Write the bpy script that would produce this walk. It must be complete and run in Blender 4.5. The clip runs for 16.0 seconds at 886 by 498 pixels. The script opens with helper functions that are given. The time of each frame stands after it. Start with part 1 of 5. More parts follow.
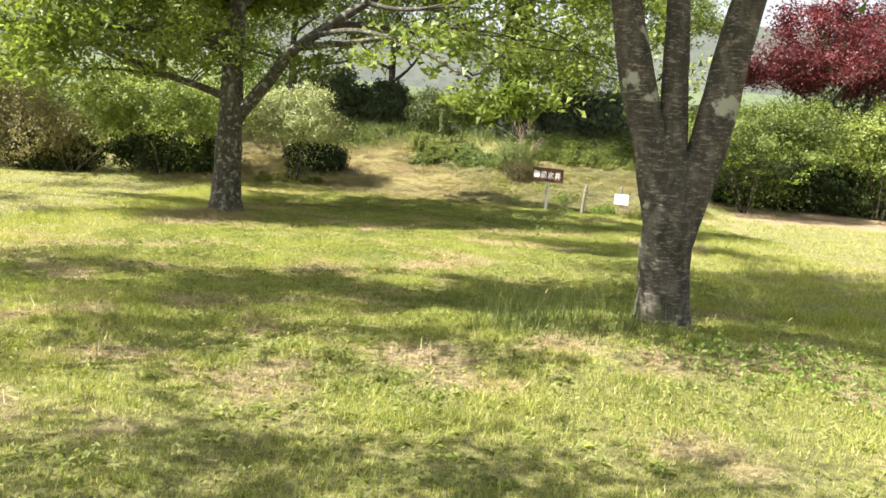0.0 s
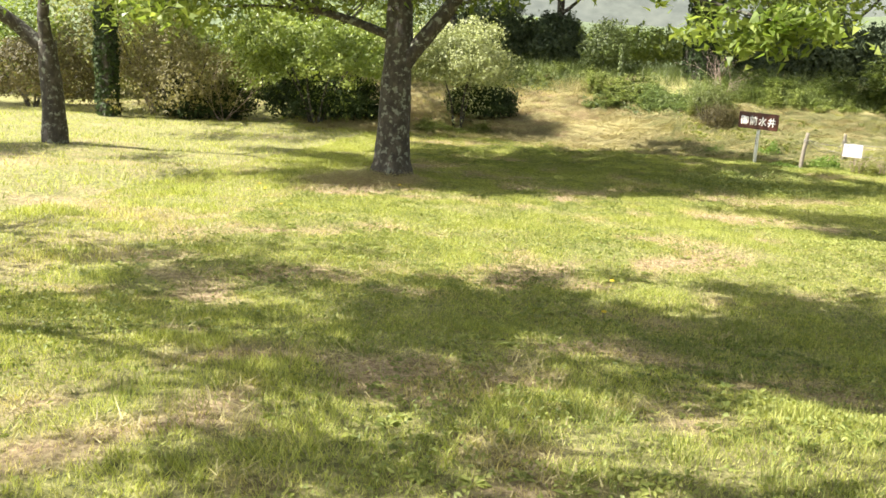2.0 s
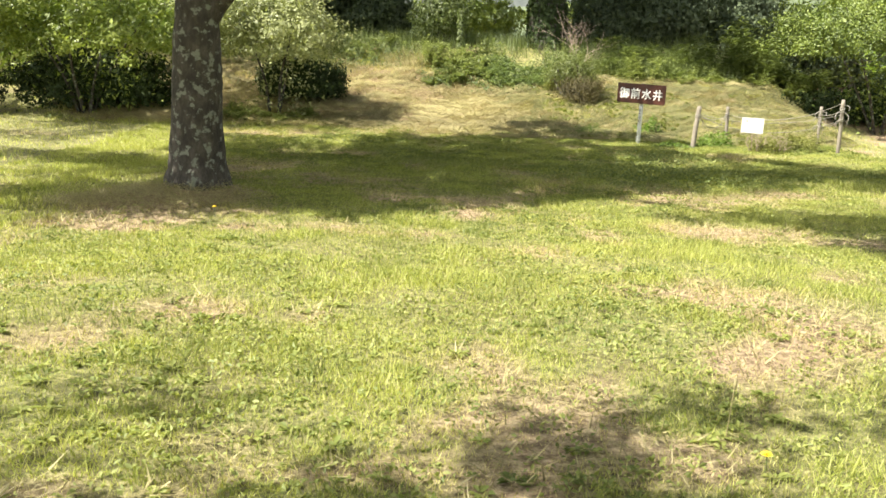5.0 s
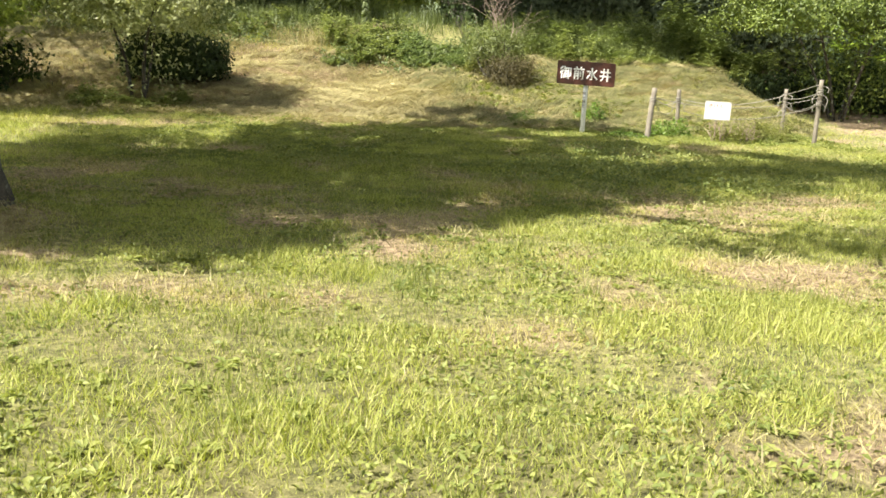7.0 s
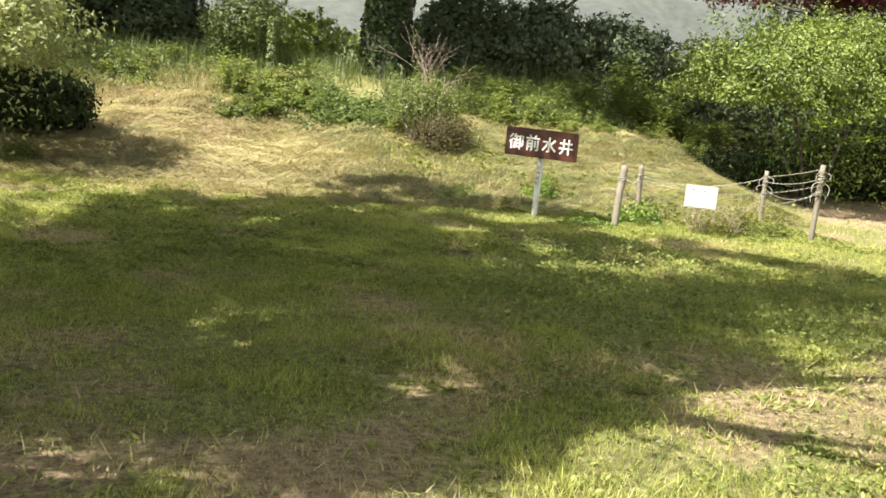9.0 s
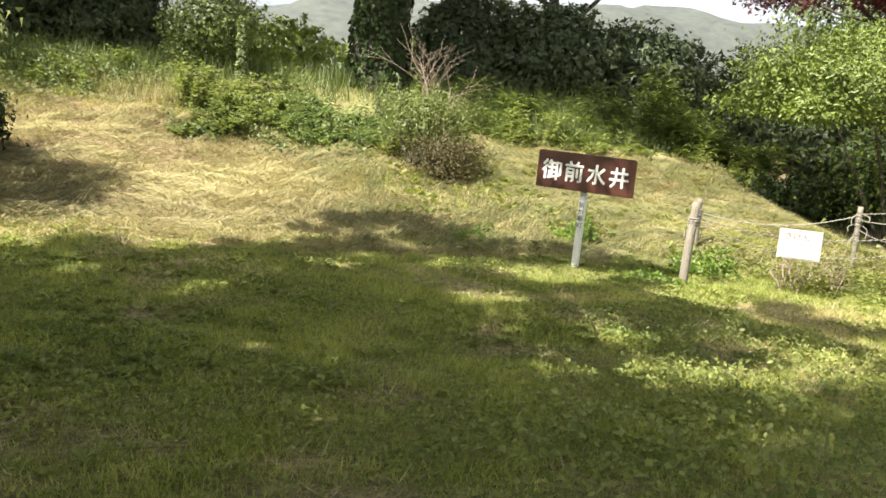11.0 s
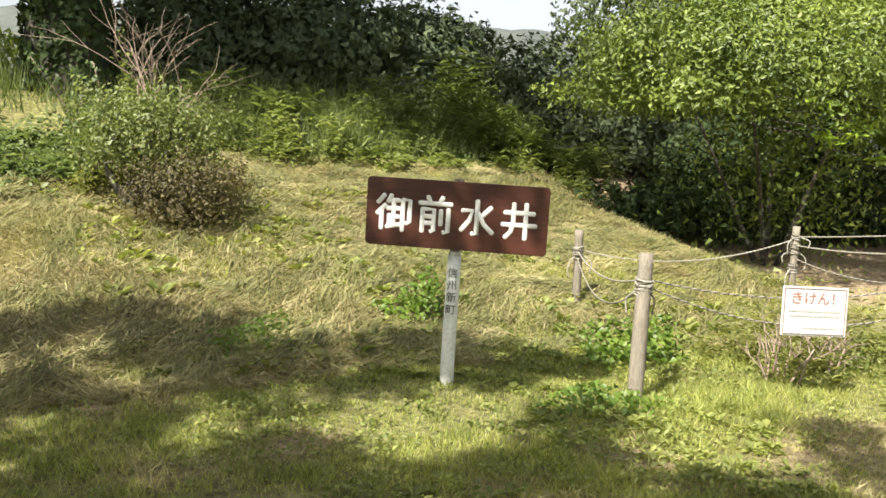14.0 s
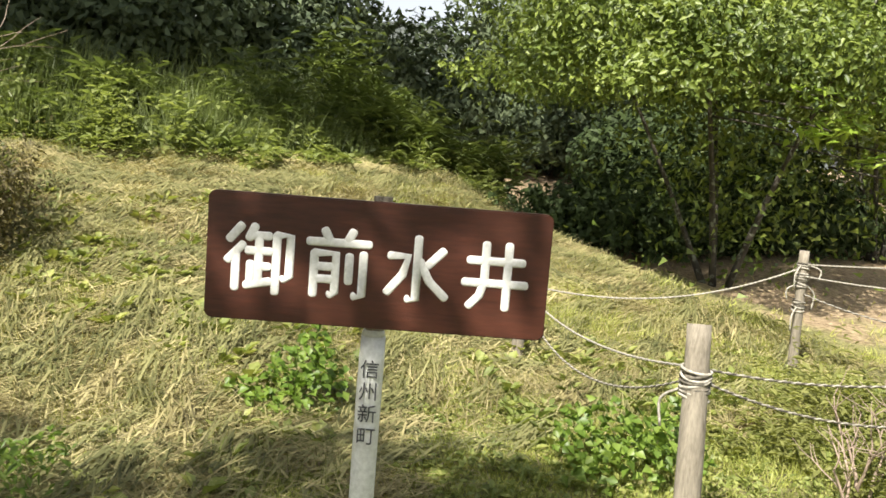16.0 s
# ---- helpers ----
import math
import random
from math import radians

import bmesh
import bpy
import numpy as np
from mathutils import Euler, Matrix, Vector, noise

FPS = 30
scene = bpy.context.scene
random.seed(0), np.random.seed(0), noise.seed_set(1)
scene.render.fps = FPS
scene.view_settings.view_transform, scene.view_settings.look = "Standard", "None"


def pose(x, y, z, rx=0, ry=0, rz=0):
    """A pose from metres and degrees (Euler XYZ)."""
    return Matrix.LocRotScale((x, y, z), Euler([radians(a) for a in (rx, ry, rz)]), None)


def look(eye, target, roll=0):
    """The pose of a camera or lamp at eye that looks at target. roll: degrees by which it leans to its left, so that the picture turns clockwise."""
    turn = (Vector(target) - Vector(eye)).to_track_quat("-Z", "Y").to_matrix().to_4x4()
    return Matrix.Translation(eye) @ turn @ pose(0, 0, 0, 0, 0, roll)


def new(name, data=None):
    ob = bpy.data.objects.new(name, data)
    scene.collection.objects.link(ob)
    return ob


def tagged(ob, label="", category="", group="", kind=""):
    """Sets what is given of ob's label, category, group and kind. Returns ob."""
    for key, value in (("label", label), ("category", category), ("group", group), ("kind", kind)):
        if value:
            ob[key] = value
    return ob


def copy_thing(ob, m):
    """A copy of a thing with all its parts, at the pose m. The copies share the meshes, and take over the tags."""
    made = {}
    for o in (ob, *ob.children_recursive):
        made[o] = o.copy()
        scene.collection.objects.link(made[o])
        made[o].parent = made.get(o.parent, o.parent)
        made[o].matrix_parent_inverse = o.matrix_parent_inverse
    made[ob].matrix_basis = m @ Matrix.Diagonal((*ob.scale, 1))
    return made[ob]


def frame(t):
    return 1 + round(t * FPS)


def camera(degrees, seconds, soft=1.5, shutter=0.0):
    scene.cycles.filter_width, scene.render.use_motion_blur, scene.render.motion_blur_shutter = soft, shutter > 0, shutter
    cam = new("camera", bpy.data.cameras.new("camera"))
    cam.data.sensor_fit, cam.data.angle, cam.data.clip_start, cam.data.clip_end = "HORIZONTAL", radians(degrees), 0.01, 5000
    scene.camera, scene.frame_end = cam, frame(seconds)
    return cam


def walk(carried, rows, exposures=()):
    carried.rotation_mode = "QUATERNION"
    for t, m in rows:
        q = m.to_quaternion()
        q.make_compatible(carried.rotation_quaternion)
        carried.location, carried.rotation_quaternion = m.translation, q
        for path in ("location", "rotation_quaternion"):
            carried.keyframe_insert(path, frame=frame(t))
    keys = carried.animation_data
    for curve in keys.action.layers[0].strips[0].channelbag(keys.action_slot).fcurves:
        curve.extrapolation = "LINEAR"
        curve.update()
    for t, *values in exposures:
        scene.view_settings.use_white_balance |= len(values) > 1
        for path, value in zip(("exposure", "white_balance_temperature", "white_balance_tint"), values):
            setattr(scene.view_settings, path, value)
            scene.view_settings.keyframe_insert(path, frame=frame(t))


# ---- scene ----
cam = camera(51.9, 16.0, soft=1.6)
METRES, EYE, TILT, LEAN, TURN = 26.3, 1.5, 0.0, 0.0, 0.0
ROWS = [
    (0.0, 0.0, 0.0, 0.0, 0.63, -8.95, -3.99),
    (0.5, -0.0052, 0.0324, 0.0002, 0.04, -11.07, -2.86),
    (1.0, -0.0159, 0.0642, -0.0002, 1.37, -12.62, -3.25),
    (1.5, -0.0279, 0.0948, 0.0004, 5.48, -13.13, -2.19),
    (2.0, -0.0425, 0.1232, -0.0003, 9.63, -13.45, -2.75),
    (2.5, -0.0542, 0.1524, -0.002, 9.85, -13.35, -2.93),
    (3.0, -0.0648, 0.1815, -0.0049, 8.17, -14.96, -2.1),
    (3.5, -0.0727, 0.2118, -0.0079, 5.67, -16.45, -1.95),
    (4.0, -0.0789, 0.2433, -0.0113, 3.36, -14.9, -2.15),
    (4.5, -0.0851, 0.277, -0.0151, -0.11, -14.05, -1.65),
    (5.0, -0.0871, 0.3086, -0.021, -2.91, -13.9, -2.19),
    (7.5, -0.0797, 0.4764, -0.0385, -11.35, -14.13, -3.67),
    (8.0, -0.0785, 0.5112, -0.0382, -13.87, -11.07, -4.82),
    (10.5, -0.049, 0.6652, -0.0433, -14.69, -10.46, -5.7),
    (11.0, -0.0452, 0.6978, -0.0452, -15.11, -9.43, -5.76),
    (11.5, -0.0366, 0.7292, -0.0458, -19.59, -8.83, -5.33),
    (12.0, -0.0296, 0.761, -0.0451, -23.92, -6.73, -5.18),
    (12.5, -0.0216, 0.7923, -0.0463, -27.41, -7.69, -4.57),
    (13.0, -0.0129, 0.8191, -0.0488, -29.44, -9.77, -4.78),
    (13.5, -0.0068, 0.8482, -0.0498, -31.17, -8.66, -4.33),
    (14.0, 0.0011, 0.8745, -0.0503, -31.82, -7.61, -3.39),
    (14.5, 0.0087, 0.9018, -0.0525, -33.72, -7.91, -3.49),
    (15.0, 0.0201, 0.9221, -0.0531, -34.99, -7.51, -2.64),
    (15.5, 0.0333, 0.9405, -0.0522, -36.62, -6.85, -3.29),
    (16.0, 0.0483, 0.9596, -0.053, -39.93, -7.51, -4.47),
]
walk(cam, [(t, pose(0, 0, EYE, TILT, LEAN, TURN) @ pose(METRES * x, METRES * y, METRES * z, 90 + pitch, roll, yaw)) for t, x, y, z, yaw, pitch, roll in ROWS],
     ((0, 1.48), (1, 1.53), (2, 1.63), (3.5, 1.66), (5, 1.55), (7.5, 1.4), (10.5, 1.53), (12, 1.36), (12.5, 1.26), (13.5, 1.31), (14.5, 1.21), (16, 1.2)))

# ---- world and sun ----
SUN = Vector((-0.586, -0.227, 0.777)).normalized()
sun = new("sun", bpy.data.lights.new("sun", "SUN"))
sun.data.energy, sun.data.angle, sun.data.color = 5.0, radians(0.6), (1.0, 0.95, 0.84)
sun.matrix_world = look((-30, -10, 40), Vector((-30, -10, 40)) - SUN)
world = bpy.data.worlds.new("world")
scene.world = world
world.use_nodes = True
wn = world.node_tree
sky = wn.nodes.new("ShaderNodeTexSky")
sky.sky_type, sky.sun_disc = "NISHITA", False
sky.sun_elevation = math.asin(SUN.z)
sky.sun_rotation = math.atan2(SUN.x, SUN.y)
sky.dust_density, sky.air_density, sky.ozone_density = 2.5, 0.8, 0.2
pale = wn.nodes.new("ShaderNodeHueSaturation")
pale.inputs["Saturation"].default_value, pale.inputs["Value"].default_value = 0.3, 1.4
wn.links.new(sky.outputs[0], pale.inputs["Color"])
wn.links.new(pale.outputs[0], wn.nodes["Background"].inputs[0])
wn.nodes["Background"].inputs[1].default_value = 0.07
scene.view_settings.exposure = 1.3


# ---- small numeric tools ----
def vnoise(x, y, size, seed):
    """Smooth value noise in 0..1 on arrays."""
    x, y = np.asarray(x, float) / size + 1000.0, np.asarray(y, float) / size + 1000.0
    ix, iy = np.floor(x).astype(np.int64), np.floor(y).astype(np.int64)
    fx, fy = x - ix, y - iy
    fx, fy = fx * fx * (3 - 2 * fx), fy * fy * (3 - 2 * fy)

    def at(a, b):
        n = (a * 374761393 + b * 668265263 + seed * 982451653) & 0xFFFFFFFF
        n = ((n ^ (n >> 13)) * 1274126177) & 0xFFFFFFFF
        return ((n ^ (n >> 16)) & 0xFFFF) / 65535.0

    return (at(ix, iy) * (1 - fx) + at(ix + 1, iy) * fx) * (1 - fy) + (at(ix, iy + 1) * (1 - fx) + at(ix + 1, iy + 1) * fx) * fy


def step(a, b, v):
    s = np.clip((np.asarray(v, float) - a) / (b - a), 0, 1)
    return s * s * (3 - 2 * s)


LAWN_Y = [-60, 0, 4.3, 6.6, 9.6, 11.8, 18.2, 24, 27.8, 32, 60, 140, 1500]
LAWN_Z = [0.0, 0, -.09, -.21, -.61, -.70, -.98, -1.31, -1.40, -1.42, -1.5, -9, -12]
BANK_Y = [28.2, 29.4, 31.5, 34.4, 36, 38, 44, 70, 140]
BANK_Z = [0, .12, .52, 1.22, 1.68, 1.82, 1.8, 1.2, 0]


def height(x, y):
    """The ground: a lawn that falls gently away, then a mown bank up to a terrace."""
    x, y = np.asarray(x, float), np.asarray(y, float)
    w = step(-12.2, -9.6, x) * (1 - 0.75 * step(7.6, 10.2, x - 0.6 * step(32, 35, y)))
    late = 2.4 * (1 - w)
    z = np.interp(y, LAWN_Y, LAWN_Z) + np.interp(y - late, BANK_Y, BANK_Z) * (0.35 + 0.65 * w)
    near = step(60, 30, np.hypot(x, y - 15))
    z = z + near * (0.10 * (vnoise(x, y, 2.3, 3) - 0.5) + 0.05 * (vnoise(x, y, 0.7, 4) - 0.5))
    z = z + 0.05 * step(28.2, 30, y) * step(45, 36, y) * (vnoise(x, y, 0.4, 5) - 0.5)
    z = z - 0.11 * np.exp(-((x - 6.1) ** 2 + (y - 28.6) ** 2) / 3.2)
    for tx, ty, hgt, wide in MOUNDS:
        z = z + hgt * np.exp(-((x - tx) ** 2 + (y - ty) ** 2) / (wide * wide))
    return z


MOUNDS = [(1.75, 7.0, 0.20, 1.3), (-4.42, 18.05, 0.12, 0.9), (-11.5, 19.6, 0.05, 0.8)]


BARE = [(-3.5, 13.4, 0.34), (-4.0, 12.7, 0.42), (-2.8, 13.4, 0.22), (-0.4, 12.7, 0.32), (-2.9, 11.6, 0.32), (1.1, 14.5, 0.36), (-2.4, 18.2, 0.30), (-1.6, 17.3, 0.22), (-0.4, 17.0, 0.34),
        (1.8, 18.7, 0.36), (-0.4, 16.2, 0.28), (-2.5, 10.5, 0.34), (-1.8, 10.9, 0.26), (-0.5, 10.2, 0.32), (-3.8, 9.6, 0.36), (-2.8, 8.0, 0.28), (-2.4, 10.3, 0.24), (-0.6, 7.8, 0.34), (-2.2, 7.9, 0.26),
        (-0.8, 9.3, 0.24), (-3.6, 8.4, 0.24), (0.4, 5.2, 0.26), (1.3, 4.3, 0.30), (1.5, 4.0, 0.26), (0.7, 6.1, 0.26), (-2.0, 5.5, 0.26), (-0.3, 5.9, 0.26), (-2.0, 16.0, 0.36), (-1.1, 15.3, 0.40),
        (-2.9, 16.2, 0.42), (1.5, 26.8, 0.40), (1.2, 24.6, 0.22), (0.2, 28.2, 0.28), (-0.2, 22.8, 0.28)]


def dryness(x, y):
    """How dry and thin the turf is, 0 lush to 1 bare straw."""
    d = 0.42 * vnoise(x, y, 1.5, 11) + 0.36 * vnoise(x, y, 0.45, 12) + 0.22 * vnoise(x, y, 0.17, 17)
    d = step(0.46, 0.70, d) * 0.62 + 0.18 * vnoise(x, y, 5.0, 13)
    bank = step(28.0, 29.5, y) * (1 - step(33.0, 35.0, y + 1.2 * vnoise(x, y, 1.7, 14))) * step(-10.5, -8.5, x)
    bank = bank * (0.10 + 0.60 * (1 - step(-1.5, 2.5, x)) + 0.25 * vnoise(x, y, 0.9, 15))
    soil = step(9.5, 11.5, x + 0.8 * vnoise(x, y, 1.3, 16)) * step(27.8, 29.5, y)
    foot = sum(0.7 * np.exp(-((x - tx + 0.5) ** 2 + (y - ty + 0.6) ** 2) / 0.55) for tx, ty, _, _ in MOUNDS[1:2])
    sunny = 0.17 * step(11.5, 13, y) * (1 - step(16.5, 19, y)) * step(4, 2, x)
    d = d * (1 - 0.45 * step(-4.6, -6.5, x) - 0.45 * step(4.2, 6.5, x) * step(27, 25, y))
    wob = 0.5 + vnoise(x, y, 0.3, 18)
    bare = sum(0.45 * np.exp(-(((x - bx) ** 2 + 1.6 * (y - by) ** 2) / (br * br * wob * wob)) ** 1.5) for bx, by, br in BARE)
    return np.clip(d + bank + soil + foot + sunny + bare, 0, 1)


def spot(x, y, up=0.0):
    return Vector((x, y, float(height(x, y)) + up))


rng = np.random.default_rng(7)


# ---- mesh tools ----
def mesh_of(name, verts, faces, material, smooth=False, attrs=None):
    """A mesh from an array of vertices and an array of faces of equal size (or a list of mixed faces)."""
    me = bpy.data.meshes.new(name)
    if isinstance(faces, np.ndarray):
        n, k = faces.shape
        me.vertices.add(len(verts))
        me.vertices.foreach_set("co", np.ascontiguousarray(verts, np.float32).ravel())
        me.loops.add(n * k)
        me.loops.foreach_set("vertex_index", np.ascontiguousarray(faces, np.int32).ravel())
        me.polygons.add(n)
        me.polygons.foreach_set("loop_start", np.arange(0, n * k, k, dtype=np.int32))
        me.update(calc_edges=True)
    else:
        me.from_pydata([tuple(v) for v in verts], [], faces)
    if smooth:
        me.polygons.foreach_set("use_smooth", np.ones(len(me.polygons), bool))
    for key, values in (attrs or {}).items():
        me.attributes.new(key, "FLOAT", "POINT").data.foreach_set("value", np.ascontiguousarray(values, np.float32))
    me.materials.append(material)
    return me


def from_bm(name, bm, material, smooth=False):
    me = bpy.data.meshes.new(name)
    bm.to_mesh(me)
    bm.free()
    if smooth:
        for p in me.polygons:
            p.use_smooth = True
    me.materials.append(material)
    return me


def part(name, me, parent, label="", m=None):
    ob = new(name, me)
    ob.parent = parent
    if m is not None:
        ob.matrix_basis = m
    return tagged(ob, label) if label else ob


def thing(name, place, label, category, group="", kind=""):
    ob = new(name)
    ob.location = place
    ob.empty_display_size = 0.2
    return tagged(ob, label, category, group, kind)


def tube(points, radii, segs=12, rough=0.0, seed=0, cap=True):
    """A bent, tapering, slightly lumpy tube along points: vertices and faces."""
    pts = [Vector(p) for p in points]
    verts, faces = [], []
    side = None
    for i, p in enumerate(pts):
        way = (pts[min(i + 1, len(pts) - 1)] - pts[max(i - 1, 0)]).normalized()
        if side is None:
            side = way.orthogonal().normalized()
        side = (side - way * side.dot(way)).normalized()
        up = way.cross(side)
        for k in range(segs):
            a = 2 * math.pi * k / segs
            out = side * math.cos(a) + up * math.sin(a)
            r = radii[i]
            if rough:
                q = p + out * r
                r *= 1 + rough * noise.noise(Vector((q.x * 3 + seed, q.y * 3, q.z * 1.4))) + 0.4 * rough * noise.noise(q * 11)
            verts.append(p + out * r)
    for i in range(len(pts) - 1):
        for k in range(segs):
            a, b = i * segs + k, i * segs + (k + 1) % segs
            faces.append((a, b, b + segs, a + segs))
    if cap:
        faces.append(tuple(range(segs))[::-1])
        faces.append(tuple(range(len(verts) - segs, len(verts))))
    return verts, faces


def merge(bits):
    verts, faces = [], []
    for v, f in bits:
        n = len(verts)
        verts += list(v)
        faces += [tuple(i + n for i in face) for face in f]
    return verts, faces


def smooth_line(points, per=5):
    """Catmull-Rom points through the given ones."""
    p = [Vector(q) for q in points]
    p = [p[0] * 2 - p[1]] + p + [p[-1] * 2 - p[-2]]
    out = []
    for i in range(1, len(p) - 2):
        for k in range(per):
            t = k / per
            out.append(0.5 * (2 * p[i] + (p[i + 1] - p[i - 1]) * t + (2 * p[i - 1] - 5 * p[i] + 4 * p[i + 1] - p[i + 2]) * t * t
                              + (3 * p[i] - p[i - 1] - 3 * p[i + 1] + p[i + 2]) * t ** 3))
    return out + [p[-2]]


def unit(v):
    return v / np.maximum(np.linalg.norm(v, axis=1, keepdims=True), 1e-9)


def leaves(centres, normals, length, width, droop=0.15, fold=0.25):
    """Folded, pointed leaves as two triangles each about their middle rib: vertices and faces."""
    n = len(centres)
    normals = unit(normals)
    along = unit(np.cross(normals, rng.normal(size=(n, 3))))
    along = unit(along + np.array([0, 0, -droop]))
    across = unit(np.cross(normals, along))
    up = np.cross(along, across)
    size = rng.uniform(0.6, 1.25, (n, 1))
    L, W = length * size, width * size
    base = centres - along * L * 0.5
    tip = centres + along * L * 0.5 - up * L * 0.1
    mid = centres - along * L * 0.05
    s1 = mid + across * W * 0.5 + up * W * fold
    s2 = mid - across * W * 0.5 + up * W * fold
    verts = np.stack([base, s1, tip, s2], 1).reshape(-1, 3)
    i = np.arange(n)[:, None] * 4
    faces = np.concatenate([i + [0, 2, 1], i + [0, 3, 2]], 1).reshape(-1, 3)
    return verts, faces


def small_leaves(centres, normals, length, width, droop=0.15):
    """Simple pointed leaves, one triangle each, for foliage that stays far off."""
    n = len(centres)
    normals = unit(normals)
    along = unit(np.cross(normals, rng.normal(size=(n, 3))))
    along = unit(along + np.array([0, 0, -droop]))
    across = np.cross(normals, along)
    size = rng.uniform(0.6, 1.3, (n, 1))
    L, W = length * size, width * size * 1.15
    verts = np.stack([centres - along * L * 0.45 - across * W * 0.5, centres - along * L * 0.35 + across * W * 0.5, centres + along * L * 0.55], 1).reshape(-1, 3)
    return verts, np.arange(3 * n).reshape(-1, 3)


def kept(lv, keep):
    """Only those triangular leaves that pass."""
    lv = lv.reshape(-1, 3, 3)[keep].reshape(-1, 3)
    return lv, np.arange(len(lv)).reshape(-1, 3)


def lump(d, seed, size=1.6):
    """Lumpiness of a crown in direction d."""
    return np.array([noise.noise(Vector(v) * size + Vector((seed, seed * 0.7, 0))) for v in d])


def dome(n, seed, low=-0.25, inner=0.66, uneven=0.42):
    """Points and outward ways of an uneven, clumpy crown of radius 1, thicker towards its skin."""
    d = unit(rng.normal(size=(int(n * 1.9), 3)))
    d = d[d[:, 2] > low][:n]
    r = 1 + uneven * lump(d, seed, 1.5) + 0.5 * uneven * lump(d, seed + 5, 4.0)
    r = r * (1 - (1 - inner) * rng.random(len(d)) ** 1.6)
    gap = lump(d, seed + 11, 5.5) + 0.5 * lump(d, seed + 17, 11.0)
    r = np.where(gap < -0.18, r * 0.84, r)
    return d * r[:, None], d


# ---- materials ----
def nodes_of(name):
    m = bpy.data.materials.new(name)
    m.use_nodes = True
    return m, m.node_tree.nodes, m.node_tree.links, m.node_tree.nodes["Principled BSDF"]


def ramp(nodes, links, fac, *stops):
    r = nodes.new("ShaderNodeValToRGB")
    while len(r.color_ramp.elements) < len(stops):
        r.color_ramp.elements.new(0.5)
    for e, (at, c) in zip(r.color_ramp.elements, stops):
        e.position, e.color = at, (*c, 1)
    links.new(fac, r.inputs[0])
    return r.outputs[0]


def noise_tex(nodes, links, scale, detail=5, rough=0.6, stretch=(1, 1, 1), coords="Object"):
    co, mp, tx = nodes.new("ShaderNodeTexCoord"), nodes.new("ShaderNodeMapping"), nodes.new("ShaderNodeTexNoise")
    mp.inputs["Scale"].default_value = stretch
    tx.inputs["Scale"].default_value, tx.inputs["Detail"].default_value, tx.inputs["Roughness"].default_value = scale, detail, rough
    links.new(co.outputs[coords], mp.inputs[0])
    links.new(mp.outputs[0], tx.inputs[0])
    return tx.outputs[0]


def mixed(nodes, links, fac, a, b, how="MIX"):
    mx = nodes.new("ShaderNodeMix")
    mx.data_type, mx.blend_type = "RGBA", how
    for sock, v in ((mx.inputs[0], fac), (mx.inputs[6], a), (mx.inputs[7], b)):
        if isinstance(v, (int, float)):
            sock.default_value = v
        elif isinstance(v, tuple):
            sock.default_value = (*v, 1)
        else:
            links.new(v, sock)
    return mx.outputs[2]


def bump(nodes, links, bsdf, h, strength=0.5, distance=0.02):
    b = nodes.new("ShaderNodeBump")
    b.inputs["Strength"].default_value, b.inputs["Distance"].default_value = strength, distance
    links.new(h, b.inputs["Height"])
    links.new(b.outputs[0], bsdf.inputs["Normal"])


def surface(name, a, b, scale=8, rough=0.8, relief=0.3, stretch=(1, 1, 1), fine=60, coat=None):
    """A plain two-tone surface: blotches, fine grain and relief."""
    m, n, l, p = nodes_of(name)
    big, small = noise_tex(n, l, scale, 6, 0.65, stretch), noise_tex(n, l, fine, 4, 0.6, stretch)
    col = ramp(n, l, big, (0.32, a), (0.68, b))
    col = mixed(n, l, 0.35, col, ramp(n, l, small, (0.3, tuple(c * 0.55 for c in a)), (0.7, tuple(min(1, c * 1.3) for c in b))))
    l.new(col, p.inputs["Base Color"])
    p.inputs["Roughness"].default_value = rough
    bump(n, l, p, small, relief, 0.01)
    return m


def leaf_material(name, dark, mid, light, gloss=0.45, through_light=0.4, patch=0.6):
    """Leaves: each its own tint, in larger patches too; some light comes through."""
    m, n, l, p = nodes_of(name)
    g = n.new("ShaderNodeNewGeometry")
    col = ramp(n, l, g.outputs["Random Per Island"], (0.0, dark), (0.5, mid), (1.0, light))
    big = noise_tex(n, l, patch, 3, 0.5)
    col = mixed(n, l, 0.35, col, ramp(n, l, big, (0.35, dark), (0.65, light)))
    l.new(col, p.inputs["Base Color"])
    p.inputs["Roughness"].default_value = gloss
    tr, ad = n.new("ShaderNodeBsdfTranslucent"), n.new("ShaderNodeMixShader")
    bright = mixed(n, l, 1.0, col, (1.25, 1.3, 0.72), "MULTIPLY")
    l.new(bright, tr.inputs[0])
    ad.inputs[0].default_value = through_light
    l.new(p.outputs[0], ad.inputs[1])
    l.new(tr.outputs[0], ad.inputs[2])
    l.new(ad.outputs[0], n["Material Output"].inputs[0])
    return m


